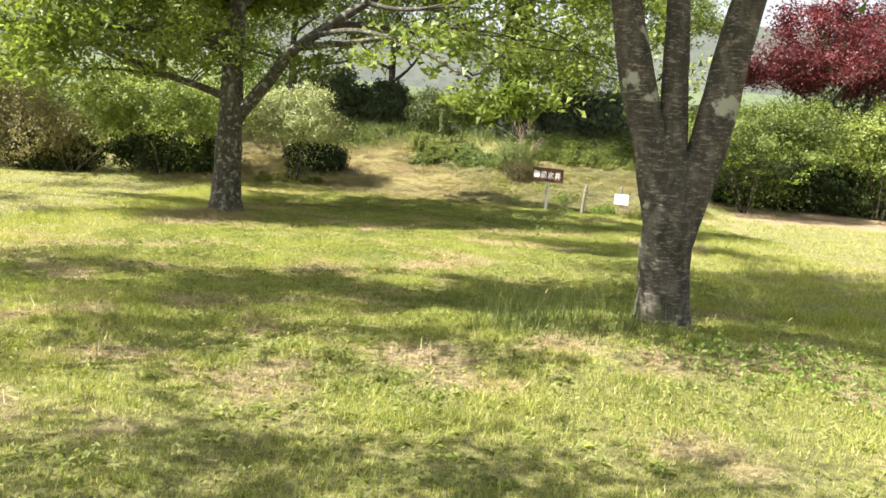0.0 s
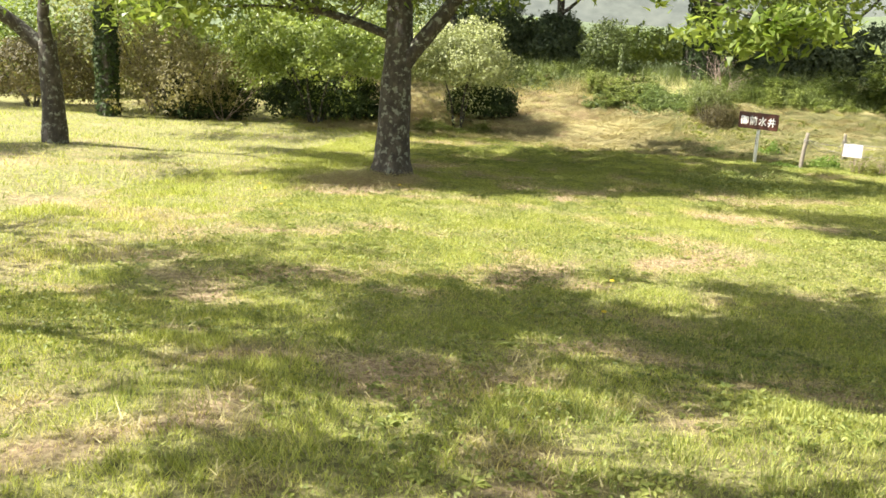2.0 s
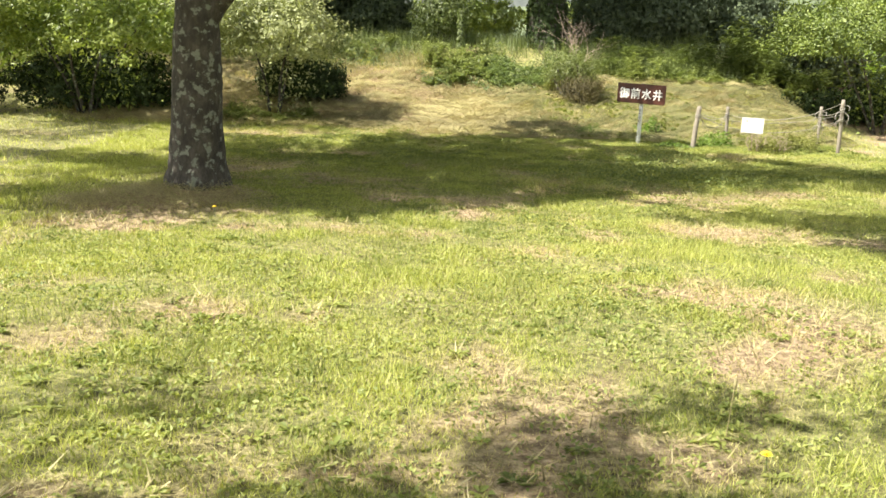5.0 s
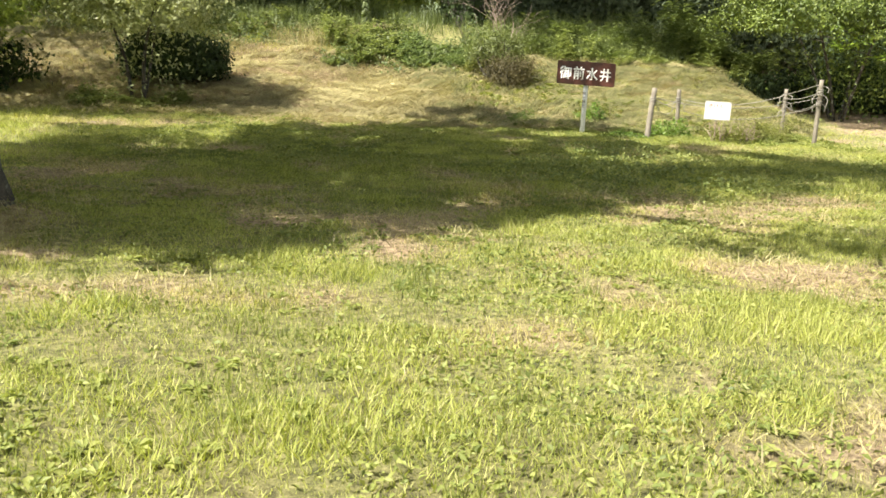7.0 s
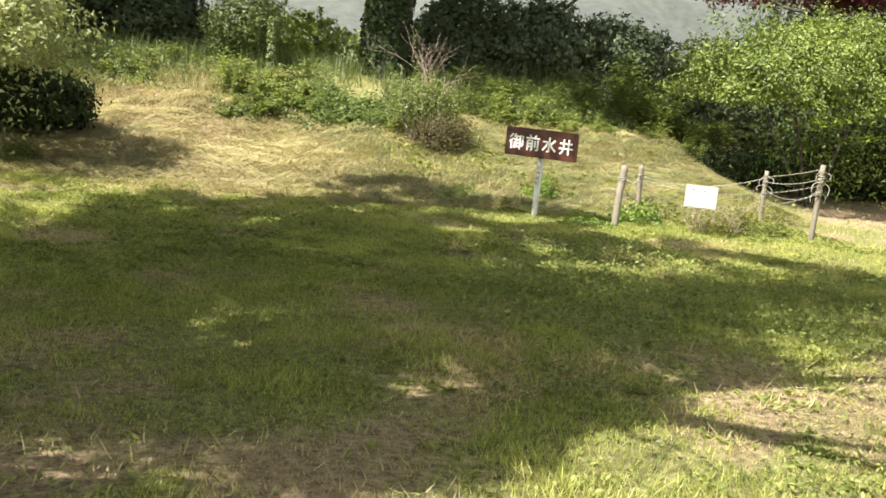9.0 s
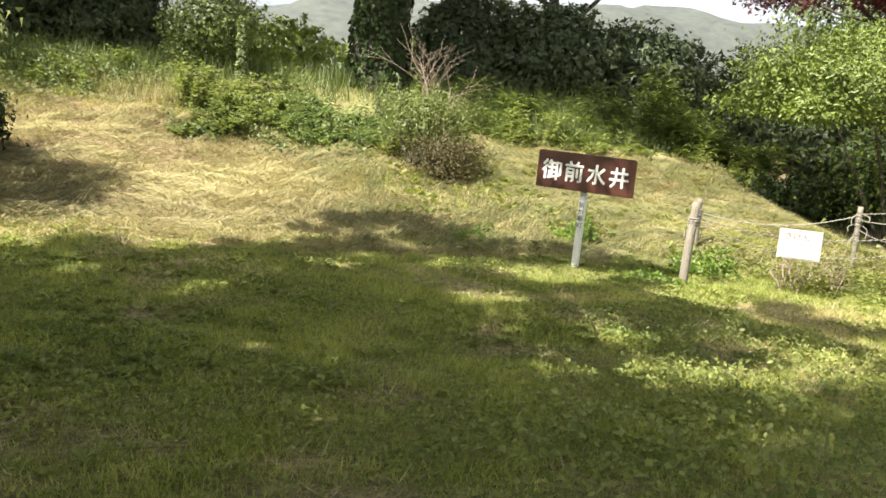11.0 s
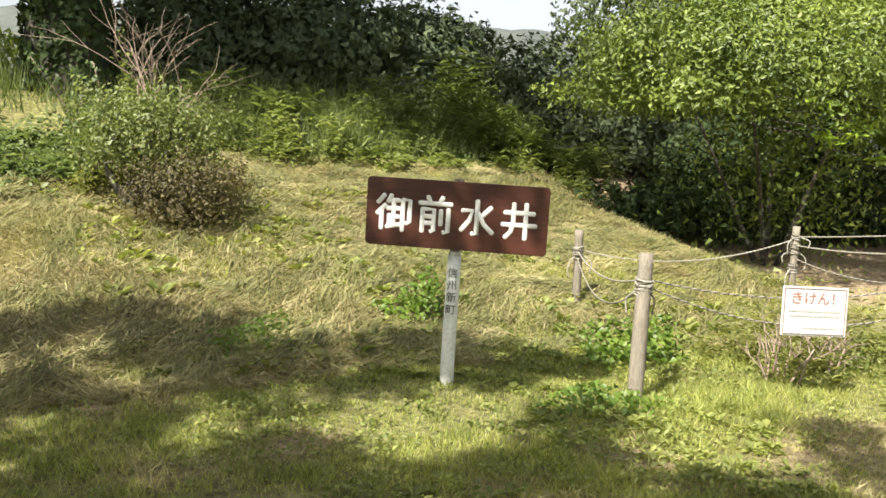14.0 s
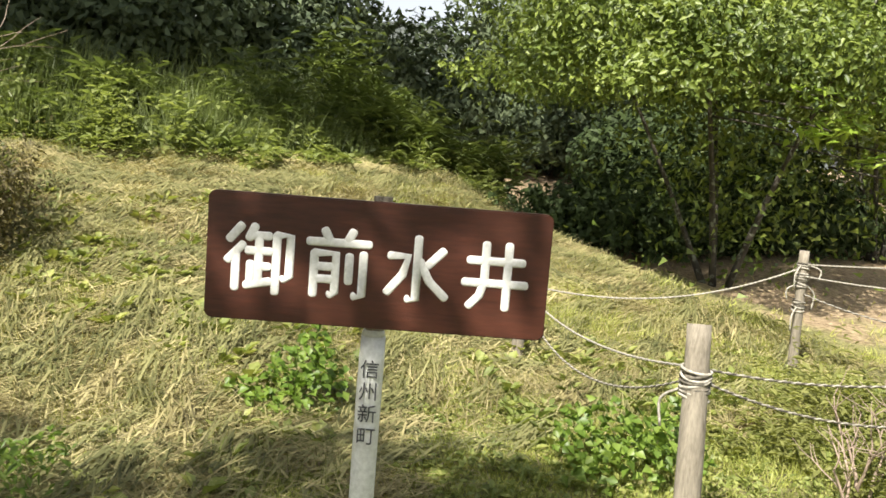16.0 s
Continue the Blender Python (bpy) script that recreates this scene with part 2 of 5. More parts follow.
def turf_material(name, blade):
    """Soil and turf; green where lush, straw where the 'dry' attribute is high."""
    m, n, l, p = nodes_of(name)
    at = n.new("ShaderNodeAttribute")
    at.attribute_name = "dry"
    if blade:
        g = n.new("ShaderNodeNewGeometry")
        rnd = g.outputs["Random Per Island"]
        green = ramp(n, l, rnd, (0.0, (0.12, 0.16, 0.028)), (0.4, (0.32, 0.35, 0.075)), (0.8, (0.46, 0.475, 0.14)), (1.0, (0.58, 0.535, 0.26)))
        straw = ramp(n, l, rnd, (0.0, (0.22, 0.22, 0.06)), (0.4, (0.46, 0.40, 0.17)), (1.0, (0.66, 0.55, 0.30)))
        big = noise_tex(n, l, 0.45, 4, 0.6)
        green = mixed(n, l, ramp(n, l, big, (0.4, (0, 0, 0)), (0.7, (0.6, 0.6, 0.6))), green, (0.47, 0.475, 0.14))
    else:
        small, big = noise_tex(n, l, 16, 9, 0.82), noise_tex(n, l, 2.2, 5, 0.6)
        green = ramp(n, l, small, (0.40, (0.06, 0.068, 0.02)), (0.5, (0.22, 0.22, 0.07)), (0.62, (0.43, 0.40, 0.17)))
        straw = ramp(n, l, small, (0.38, (0.12, 0.075, 0.04)), (0.5, (0.34, 0.245, 0.145)), (0.62, (0.57, 0.45, 0.29)))
        green = mixed(n, l, ramp(n, l, big, (0.4, (0, 0, 0)), (0.65, (0.4, 0.4, 0.4))), green, (0.20, 0.15, 0.07))
        bump(n, l, p, small, 0.9, 0.04)
    col = mixed(n, l, ramp(n, l, at.outputs["Fac"], (0.25, (0, 0, 0)), (0.75, (1, 1, 1))), green, straw)
    l.new(col, p.inputs["Base Color"])
    p.inputs["Roughness"].default_value = 0.6 if blade else 0.95
    if blade:
        tr, ad = n.new("ShaderNodeBsdfTranslucent"), n.new("ShaderNodeMixShader")
        l.new(mixed(n, l, 1.0, col, (1.3, 1.35, 0.6), "MULTIPLY"), tr.inputs[0])
        ad.inputs[0].default_value = 0.4
        l.new(p.outputs[0], ad.inputs[1])
        l.new(tr.outputs[0], ad.inputs[2])
        l.new(ad.outputs[0], n["Material Output"].inputs[0])
    return m


def bark_material(name, a, b, lichen, bands=True, cover=0.60, patch=3.3):
    """Bark: dark furrows, level pale lenticel bands, patches of lichen."""
    m, n, l, p = nodes_of(name)
    rough = noise_tex(n, l, 9, 8, 0.7, (1, 1, 0.5))
    col = ramp(n, l, rough, (0.30, tuple(c * 0.35 for c in a)), (0.5, a), (0.72, b))
    if bands:
        band = noise_tex(n, l, 11.0, 7, 0.8, (1.0, 1.0, 4.6))
        col = mixed(n, l, ramp(n, l, band, (0.53, (0, 0, 0)), (0.61, (0.72, 0.72, 0.72))), col, tuple(min(1, c * 1.9) for c in b))
        hgt = band
    else:
        hgt = rough
    spots = noise_tex(n, l, patch, 5, 0.62)
    col = mixed(n, l, ramp(n, l, spots, (cover, (0, 0, 0)), (cover + 0.05, (1, 1, 1))), col, lichen)
    l.new(col, p.inputs["Base Color"])
    p.inputs["Roughness"].default_value = 0.85
    both = mixed(n, l, 0.5, rough, hgt)
    bump(n, l, p, both, 1.0, 0.03)
    return m


TURF = turf_material("turf", False)
GRASS = turf_material("grass_blades", True)
BARK = bark_material("cherry_bark", (0.06, 0.051, 0.041), (0.18, 0.158, 0.132), (0.38, 0.39, 0.32), True, 0.61)
BARK_DARK = bark_material("old_bark", (0.05, 0.042, 0.032), (0.12, 0.103, 0.08), (0.19, 0.2, 0.155), False, 0.55, 11.0)
TWIG = surface("dry_twig", (0.20, 0.14, 0.105), (0.40, 0.31, 0.245), 12)
LEAF_CHERRY = leaf_material("cherry_leaves", (0.065, 0.11, 0.018), (0.17, 0.24, 0.04), (0.34, 0.38, 0.11), 0.45, 0.46)
LEAF_BUSH = leaf_material("bush_leaves", (0.075, 0.12, 0.02), (0.19, 0.25, 0.04), (0.36, 0.40, 0.10), 0.45, 0.35)
LEAF_PALE = leaf_material("pale_bush_leaves", (0.16, 0.185, 0.075), (0.35, 0.375, 0.17), (0.54, 0.555, 0.30), 0.5, 0.35)
LEAF_GLOSSY = leaf_material("glossy_bush_leaves", (0.04, 0.07, 0.012), (0.12, 0.17, 0.025), (0.25, 0.30, 0.06), 0.5, 0.28)
# lifted and greyed a little, so distance haze sits in the leaf colour
LEAF_DARK = leaf_material("evergreen_leaves", (0.06, 0.082, 0.05), (0.105, 0.135, 0.075), (0.17, 0.205, 0.11), 0.65, 0.25)
# ivy on trunks, and the extra-dark leaves that stand in for shade beneath bushes
LEAF_IVY_SHADE = leaf_material("ivy_and_shade_leaves", (0.022, 0.034, 0.014), (0.04, 0.06, 0.022), (0.07, 0.10, 0.035), 0.6, 0.2)
LEAF_WEED = leaf_material("weed_leaves", (0.06, 0.085, 0.026), (0.125, 0.165, 0.05), (0.235, 0.275, 0.095), 0.5)
LEAF_BROWN = leaf_material("brown_shrub_leaves", (0.10, 0.09, 0.035), (0.22, 0.19, 0.075), (0.36, 0.32, 0.14), 0.6)
LEAF_RUSSET = leaf_material("russet_shrub_leaves", (0.05, 0.045, 0.02), (0.12, 0.095, 0.042), (0.22, 0.19, 0.08), 0.6)
LEAF_OLIVE = leaf_material("olive_shrub_leaves", (0.08, 0.09, 0.025), (0.19, 0.20, 0.055), (0.33, 0.33, 0.11), 0.6)
LEAF_HERB = leaf_material("herb_leaves", (0.06, 0.115, 0.015), (0.125, 0.205, 0.028), (0.24, 0.32, 0.06), 0.45)
LEAF_TURF = leaf_material("turf_leaf_green", (0.09, 0.125, 0.028), (0.205, 0.245, 0.055), (0.36, 0.37, 0.11), 0.55, 0.35)
LEAF_LUSH = leaf_material("lush_weed_leaves", (0.085, 0.11, 0.036), (0.18, 0.22, 0.07), (0.31, 0.34, 0.125), 0.45, 0.42)
LEAF_SAGE = leaf_material("grey_green_weed_leaves", (0.06, 0.09, 0.035), (0.125, 0.175, 0.07), (0.22, 0.27, 0.12), 0.5, 0.38)
LEAF_RED = leaf_material("maple_leaves", (0.04, 0.008, 0.012), (0.11, 0.018, 0.026), (0.22, 0.045, 0.055), 0.5, 0.3)
LEAF_LIME = leaf_material("spring_shoot_leaves", (0.10, 0.18, 0.02), (0.20, 0.31, 0.035), (0.34, 0.43, 0.07), 0.4)
STRAW = leaf_material("straw", (0.12, 0.10, 0.045), (0.32, 0.28, 0.125), (0.56, 0.49, 0.25), 0.6, 0.2)
HAY = leaf_material("drying_hay", (0.065, 0.072, 0.025), (0.165, 0.17, 0.062), (0.36, 0.335, 0.15), 0.6, 0.25, 1.6)
# haze is mixed into the ridge's own colour, greying it
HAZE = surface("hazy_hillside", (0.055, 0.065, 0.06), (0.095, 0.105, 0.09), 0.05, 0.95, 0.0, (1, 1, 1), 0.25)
WOODS = surface("far_woods", (0.065, 0.09, 0.045), (0.13, 0.16, 0.08), 0.08, 0.95, 0.0, (1, 1, 1), 0.6)
POST_WOOD = surface("weathered_post_wood", (0.13, 0.11, 0.083), (0.29, 0.255, 0.20), 7, 0.9, 0.6, (3, 3, 0.4), 40)
ROPE_DARK = surface("dark_rope", (0.06, 0.055, 0.045), (0.16, 0.14, 0.11), 60, 0.95)
ROPE_PALE = surface("pale_rope", (0.22, 0.20, 0.165), (0.44, 0.41, 0.35), 60, 0.95)
WHITE_POST = surface("white_post_paint", (0.66, 0.66, 0.63), (0.80, 0.80, 0.77), 6, 0.45, 0.1)
LETTER = surface("white_letter_paint", (0.78, 0.77, 0.73), (0.86, 0.85, 0.81), 9, 0.5, 0.05)
INK = surface("black_ink", (0.03, 0.03, 0.035), (0.08, 0.08, 0.09), 30, 0.6, 0.0)
NOTICE = surface("notice_sheet", (0.64, 0.63, 0.60), (0.74, 0.73, 0.70), 5, 0.4, 0.02)
RED_INK = surface("faded_red_ink", (0.24, 0.11, 0.085), (0.33, 0.18, 0.14), 30, 0.6, 0.0)
GREY_INK = surface("faded_grey_ink", (0.46, 0.43, 0.40), (0.58, 0.56, 0.52), 30, 0.6, 0.0)
YELLOW = surface("dandelion_yellow", (0.75, 0.50, 0.02), (0.90, 0.68, 0.04), 90, 0.6, 0.2)


def brown_board():
    m, n, l, p = nodes_of("brown_sign_board")
    grain, blot = noise_tex(n, l, 9, 8, 0.7, (1.2, 8, 8)), noise_tex(n, l, 2.5, 4, 0.5, (1, 1, 1))
    col = ramp(n, l, grain, (0.3, (0.036, 0.012, 0.008)), (0.7, (0.082, 0.025, 0.015)))
    col = mixed(n, l, ramp(n, l, blot, (0.45, (0, 0, 0)), (0.75, (0.6, 0.6, 0.6))), col, (0.10, 0.036, 0.022))
    l.new(col, p.inputs["Base Color"])
    p.inputs["Roughness"].default_value = 0.38
    bump(n, l, p, grain, 0.25, 0.004)
    return m


BOARD = brown_board()
for shy in (LEAF_IVY_SHADE, LEAF_DARK):
    shy.node_tree.nodes["Principled BSDF"].inputs["Specular IOR Level"].default_value = 0.15


# ---- ground, hills ----
def ground_sheet():
    far = [1500, 900, 500, 300, 180, 120, 80, 55, 40]
    xs = np.array([-v for v in far] + list(np.arange(-30, -17, 1.0)) + list(np.arange(-17, 17, 0.25)) + list(np.arange(17, 31, 1.0)) + far[::-1])
    ys = np.array([-v for v in far] + list(np.arange(-30, -3, 1.5)) + list(np.arange(-3, 40, 0.25)) + list(np.arange(40, 55, 1.5)) + far[:-1][::-1])
    gx, gy = np.meshgrid(xs, ys)
    x, y = gx.ravel(), gy.ravel()
    verts = np.stack([x, y, height(x, y)], 1)
    w = len(xs)
    i = (np.arange(len(ys) - 1)[:, None] * w + np.arange(w - 1)[None, :]).ravel()
    faces = np.stack([i, i + 1, i + w + 1, i + w], 1)
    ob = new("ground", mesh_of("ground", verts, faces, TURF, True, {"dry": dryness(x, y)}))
    tagged(ob, "mown lawn falling to a grassy bank with dry patches", "ground", kind="structure")


ground_sheet()


def hill(name, centre, rx, ry, top, material, label):
    """A wooded rise far off, with a knobbly outline."""
    nx, ny = 150, 26
    u, v = np.meshgrid(np.linspace(-1, 1, nx), np.linspace(-1, 1, ny))
    x, y = centre[0] + u * rx, centre[1] + v * ry
    ridge = (1 - u ** 4) * (1 - v * v)
    z = -14 + ridge * top * (0.55 + 0.65 * vnoise(x, y, rx * 0.28, 41)) + ridge * (vnoise(x, y, 22, 42) * 6 + vnoise(x, y, 9, 43) * 2) * top / 45
    i = (np.arange(ny - 1)[:, None] * nx + np.arange(nx - 1)[None, :]).ravel()
    ob = new(name, mesh_of(name, np.stack([x.ravel(), y.ravel(), z.ravel()], 1), np.stack([i, i + 1, i + nx + 1, i + nx], 1), material, True))
    tagged(ob, label, "hill", kind="structure")


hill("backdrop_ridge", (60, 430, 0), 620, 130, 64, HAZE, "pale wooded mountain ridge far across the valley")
hill("backdrop_slope", (-20, 230, 0), 330, 60, 26, WOODS, "wooded green valley slope in haze")


# ---- grass ----
def blades(x, y, tall, wide, lean, name, label, material, flat=False):
    n = len(x)
    z = height(x, y)
    a = rng.uniform(0, 2 * np.pi, n)
    ca, sa = np.cos(a), np.sin(a)
    b = rng.uniform(0, 2 * np.pi, n)
    if flat:
        b = 2.2 * np.pi * vnoise(x, y, 0.35, 33) + rng.normal(0, 1.5, n)
    tip = np.stack([x + tall * lean * np.cos(b), y + tall * lean * np.sin(b), z + (0.015 + 0.10 * rng.random(n) ** 1.5 if flat else tall * np.sqrt(np.clip(1 - 0.5 * lean ** 2, 0.1, 1)))], 1)
    p0 = np.stack([x - ca * wide / 2, y - sa * wide / 2, z - (0 if flat else 0.01) + (0.012 + 0.03 * rng.random(n) if flat else 0)], 1)
    p1 = np.stack([x + ca * wide / 2, y + sa * wide / 2, p0[:, 2]], 1)
    verts = np.stack([p0, p1, tip], 1).reshape(-1, 3)
    faces = np.arange(3 * n).reshape(-1, 3)
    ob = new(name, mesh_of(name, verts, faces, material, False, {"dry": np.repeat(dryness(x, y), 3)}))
    return tagged(ob, label, "grass", kind="stuff")


def lawn(name, n, x0, x1, y0, y1, tall, wide, label, hole=None):
    x, y = rng.uniform(x0, x1, n), rng.uniform(y0, y1, n)
    d = dryness(x, y)
    tuft = vnoise(x, y, 0.55, 21) * 0.6 + vnoise(x, y, 0.2, 22) * 0.4
    keep = rng.random(n) < np.clip(1.25 - 1.0 * d, 0.12, 1) * np.clip(0.55 + 0.7 * tuft, 0.5, 1)
    if hole:
        keep &= ~((x > hole[0]) & (x < hole[1]) & (y > hole[2]) & (y < hole[3]))
    x, y, d, tuft = x[keep], y[keep], d[keep], tuft[keep]
    k = len(x)
    h = tall * (0.75 + 0.8 * step(0.35, 0.8, tuft) + 1.4 * step(0.66, 0.85, vnoise(x, y, 0.45, 24) * 0.75 + vnoise(x, y, 2.5, 25) * 0.3)) * (1.05 - 0.5 * d) * rng.uniform(0.5, 1.4, k)
    blades(x, y, h, wide * rng.uniform(0.6, 1.3, k), rng.uniform(0.3, 1.2, k), name, label, GRASS)


PATH_A, PATH_B, WIDE = (-5.2, 3.8, 2.4, 21.5), (-5.2, 7.5, 21.5, 29), (-7.5, 7.5, 2.2, 29)
lawn("lawn_grass", 800000, *PATH_A, 0.029, 0.0066, "short patchy green and yellow lawn grass")
lawn("lawn_grass", 430000, *PATH_B, 0.036, 0.0068, "short shaded green lawn grass by the bank")
lawn("far_lawn_grass", 110000, -7.5, -5.2, 2.2, 29, 0.045, 0.012, "sunlit rough lawn grass")
lawn("far_lawn_grass", 120000, 3.8, 7.5, 2.2, 21.5, 0.045, 0.012, "sunlit rough lawn grass")
lawn("far_lawn_grass", 180000, -19, 16, 2, 36, 0.055, 0.018, "sunlit rough lawn grass", WIDE)


def turf_leaves(n, x0, x1, y0, y1, size):
    """Small broad leaves of clover, plantain and the like, low in the turf."""
    x, y = rng.uniform(x0, x1, n), rng.uniform(y0, y1, n)
    lush = vnoise(x, y, 0.8, 51) * 0.45 + vnoise(x, y, 0.16, 52) * 0.55
    keep = rng.random(n) < np.clip(3.4 * lush - 1.25, 0.02, 1) * np.clip(1.2 - dryness(x, y), 0.1, 1)
    x, y, lush = x[keep], y[keep], lush[keep]
    c = np.stack([x, y, height(x, y) + rng.uniform(0.006, 0.03, len(x)) + 0.05 * step(0.5, 0.9, lush)], 1)
    lv, lf = leaves(c, rng.normal(size=c.shape) * 0.65 + np.array([-0.2, 0, 0.9]), size, size * 0.5, 0.0)
    tagged(new("turf_leaves", mesh_of("turf_leaves", lv, lf, LEAF_TURF)), "small broad leaves scattered through the lawn", "weeds", kind="stuff")


def tufts(n, x0, x1, y0, y1):
    """Soft longer tufts of green grass standing here and there."""
    tx, ty = rng.uniform(x0, x1, n), rng.uniform(y0, y1, n)
    near = dryness(tx, ty) < 0.5
    tx, ty = tx[near], ty[near]
    each = 60
    r = np.repeat(rng.uniform(0.04, 0.16, len(tx)), each)
    px, py = np.repeat(tx, each) + rng.normal(size=len(r)) * r, np.repeat(ty, each) + rng.normal(size=len(r)) * r * 0.7
    tall = np.repeat(rng.uniform(0.05, 0.115, len(tx)), each) * rng.uniform(0.5, 1.1, len(r))
    blades(px, py, tall, rng.uniform(0.004, 0.007, len(r)), rng.uniform(0.1, 0.8, len(r)), "grass_tufts", "soft longer tufts of green grass", LEAF_TURF)


tufts(1100, *PATH_A)
tufts(650, *PATH_B)
turf_leaves(160000, *PATH_A, 0.032)
turf_leaves(125000, *PATH_B, 0.038)


def straw(n, x0, x1, y0, y1, name, label, low=0.30, short=0.06, long=0.22, wide=0.008):
    x, y = rng.uniform(x0, x1, n), rng.uniform(y0, y1, n)
    keep = rng.random(n) < step(low, 0.8, dryness(x, y)) * (0.3 + vnoise(x, y, 0.35, 31))
    x, y = x[keep], y[keep]
    k = len(x)
    blades(x, y, rng.uniform(short, long, k), wide * rng.uniform(0.6, 1.4, k), np.ones(k), name, label, STRAW, True)


def swathes(n, x0, x1, y0, y1, material):
    """Heaps of long cut stalks, combed one way by the mower, with dark gaps between."""
    sx, sy = rng.uniform(x0, x1, n), rng.uniform(y0, y1, n)
    way = 2.6 * vnoise(sx, sy, 1.4, 61) - 0.9 + rng.normal(0, 0.35, n)
    each = 85
    k = n * each
    u, w = rng.normal(0, 0.20, k), rng.normal(0, 0.055, k)
    wy = np.repeat(way, each)
    x, y = np.repeat(sx, each) + u * np.cos(wy) - w * np.sin(wy), np.repeat(sy, each) + u * np.sin(wy) + w * np.cos(wy)
    lift = np.repeat(rng.uniform(0.03, 0.10, n), each) * np.exp(-(u / 0.3) ** 2 - (w / 0.08) ** 2) * rng.random(k)
    z = height(x, y) + 0.012 + lift
    a = wy + rng.normal(0, 0.38, k)
    L, W = rng.uniform(0.10, 0.34, k), rng.uniform(0.005, 0.011, k)
    dx, dy, ox, oy = np.cos(a) * L / 2, np.sin(a) * L / 2, -np.sin(a) * W / 2, np.cos(a) * W / 2
    rise = rng.normal(0, 0.022, k)
    verts = np.stack([np.stack([x - dx - ox, y - dy - oy, height(x - dx, y - dy) + 0.012 + lift * 0.5], 1), np.stack([x - dx + ox, y - dy + oy, height(x - dx, y - dy) + 0.016 + lift * 0.5], 1),
                      np.stack([x + ox, y + oy, z + 0.012 + np.abs(rise)], 1), np.stack([x - ox, y - oy, z + 0.008 + np.abs(rise)], 1),
                      np.stack([x + dx, y + dy, height(x + dx, y + dy) + 0.014 + lift * 0.4], 1)], 1).reshape(-1, 3)
    i = np.arange(k)[:, None] * 5
    faces = np.concatenate([i + [0, 3, 2], i + [0, 2, 1], i + [3, 4, 2]], 1).reshape(-1, 3)
    tagged(new("straw_swathes", mesh_of("straw_swathes", verts, faces, material)), "heaps of long dry cut stalks on the bank", "straw", kind="stuff")


def rosettes(n, x0, x1, y0, y1, leaf, name, label, low=0.035, high=0.10, stand=0.55, clump=0.7):
    """Broadleaf plants in the turf: leaves that spread from a middle."""
    cx, cy = rng.uniform(x0, x1, n * 4), rng.uniform(y0, y1, n * 4)
    keep = (vnoise(cx, cy, clump, 71) * 0.7 + vnoise(cx, cy, 2.2, 72) * 0.3 + 0.12 * rng.random(n * 4)) > 0.60
    cx, cy = cx[keep][:n], cy[keep][:n]
    each = 13
    k = len(cx) * each
    a = rng.uniform(0, 2 * np.pi, k)
    size = np.repeat(rng.uniform(low, high, len(cx)), each) * rng.uniform(0.6, 1.2, k)
    up = rng.uniform(0.1, stand, k)
    d = unit(np.stack([np.cos(a), np.sin(a), up], 1))
    side = unit(np.cross(d, np.array([0.0, 0.0, 1.0])))
    nrm = np.cross(side, d)
    foot = np.repeat(np.stack([cx, cy, height(cx, cy) + 0.008], 1), each, 0) + d * size[:, None] * 0.15
    w = size[:, None] * rng.uniform(0.14, 0.26, (k, 1))
    mid = foot + d * size[:, None] * 0.58 + nrm * size[:, None] * 0.06
    tip = foot + d * size[:, None] - np.array([0, 0, 1.0]) * size[:, None] * 0.18
    verts = np.stack([foot, mid + side * w, tip, mid - side * w], 1).reshape(-1, 3)
    i = np.arange(k)[:, None] * 4
    faces = np.concatenate([i + [0, 1, 2], i + [0, 2, 3]], 1).reshape(-1, 3)
    tagged(new(name, mesh_of(name, verts, faces, leaf)), label, "weeds", kind="stuff")


rosettes(2600, *PATH_A, LEAF_TURF, "turf_rosettes", "low broadleaf rosettes through the lawn", 0.022, 0.062, 0.5)
rosettes(2200, *PATH_B, LEAF_TURF, "turf_rosettes", "lush broadleaf weeds in the shaded lawn", 0.03, 0.085, 0.9)
straw(290000, -6, 6.5, 2.5, 28.5, "cut_straw", "dry cut grass lying loose on the lawn", 0.28, 0.025, 0.11, 0.007)
straw(230000, -1, 8.5, 28.0, 34, "cut_straw", "dry cut straw lying in loose swathes on the bank", -0.2, 0.08, 0.26, 0.010)
swathes(430, 0.5, 8.4, 28.3, 33.8, HAY)
swathes(90, -1, 8.4, 28.6, 34.0, STRAW)
swathes(240, -9, 1.0, 28.6, 34.6, STRAW)
straw(120000, -10, -1, 28.2, 35, "cut_straw", "dry tan straw covering the bank", 0.0, 0.1, 0.3, 0.012)
lawn("bank_grass", 300000, -1, 8.5, 28.2, 34, 0.045, 0.0085, "short yellow-green grass on the mown bank")
lawn("bank_grass", 80000, -10, -1, 28.2, 35.5, 0.06, 0.014, "thin yellow grass on the dry bank")


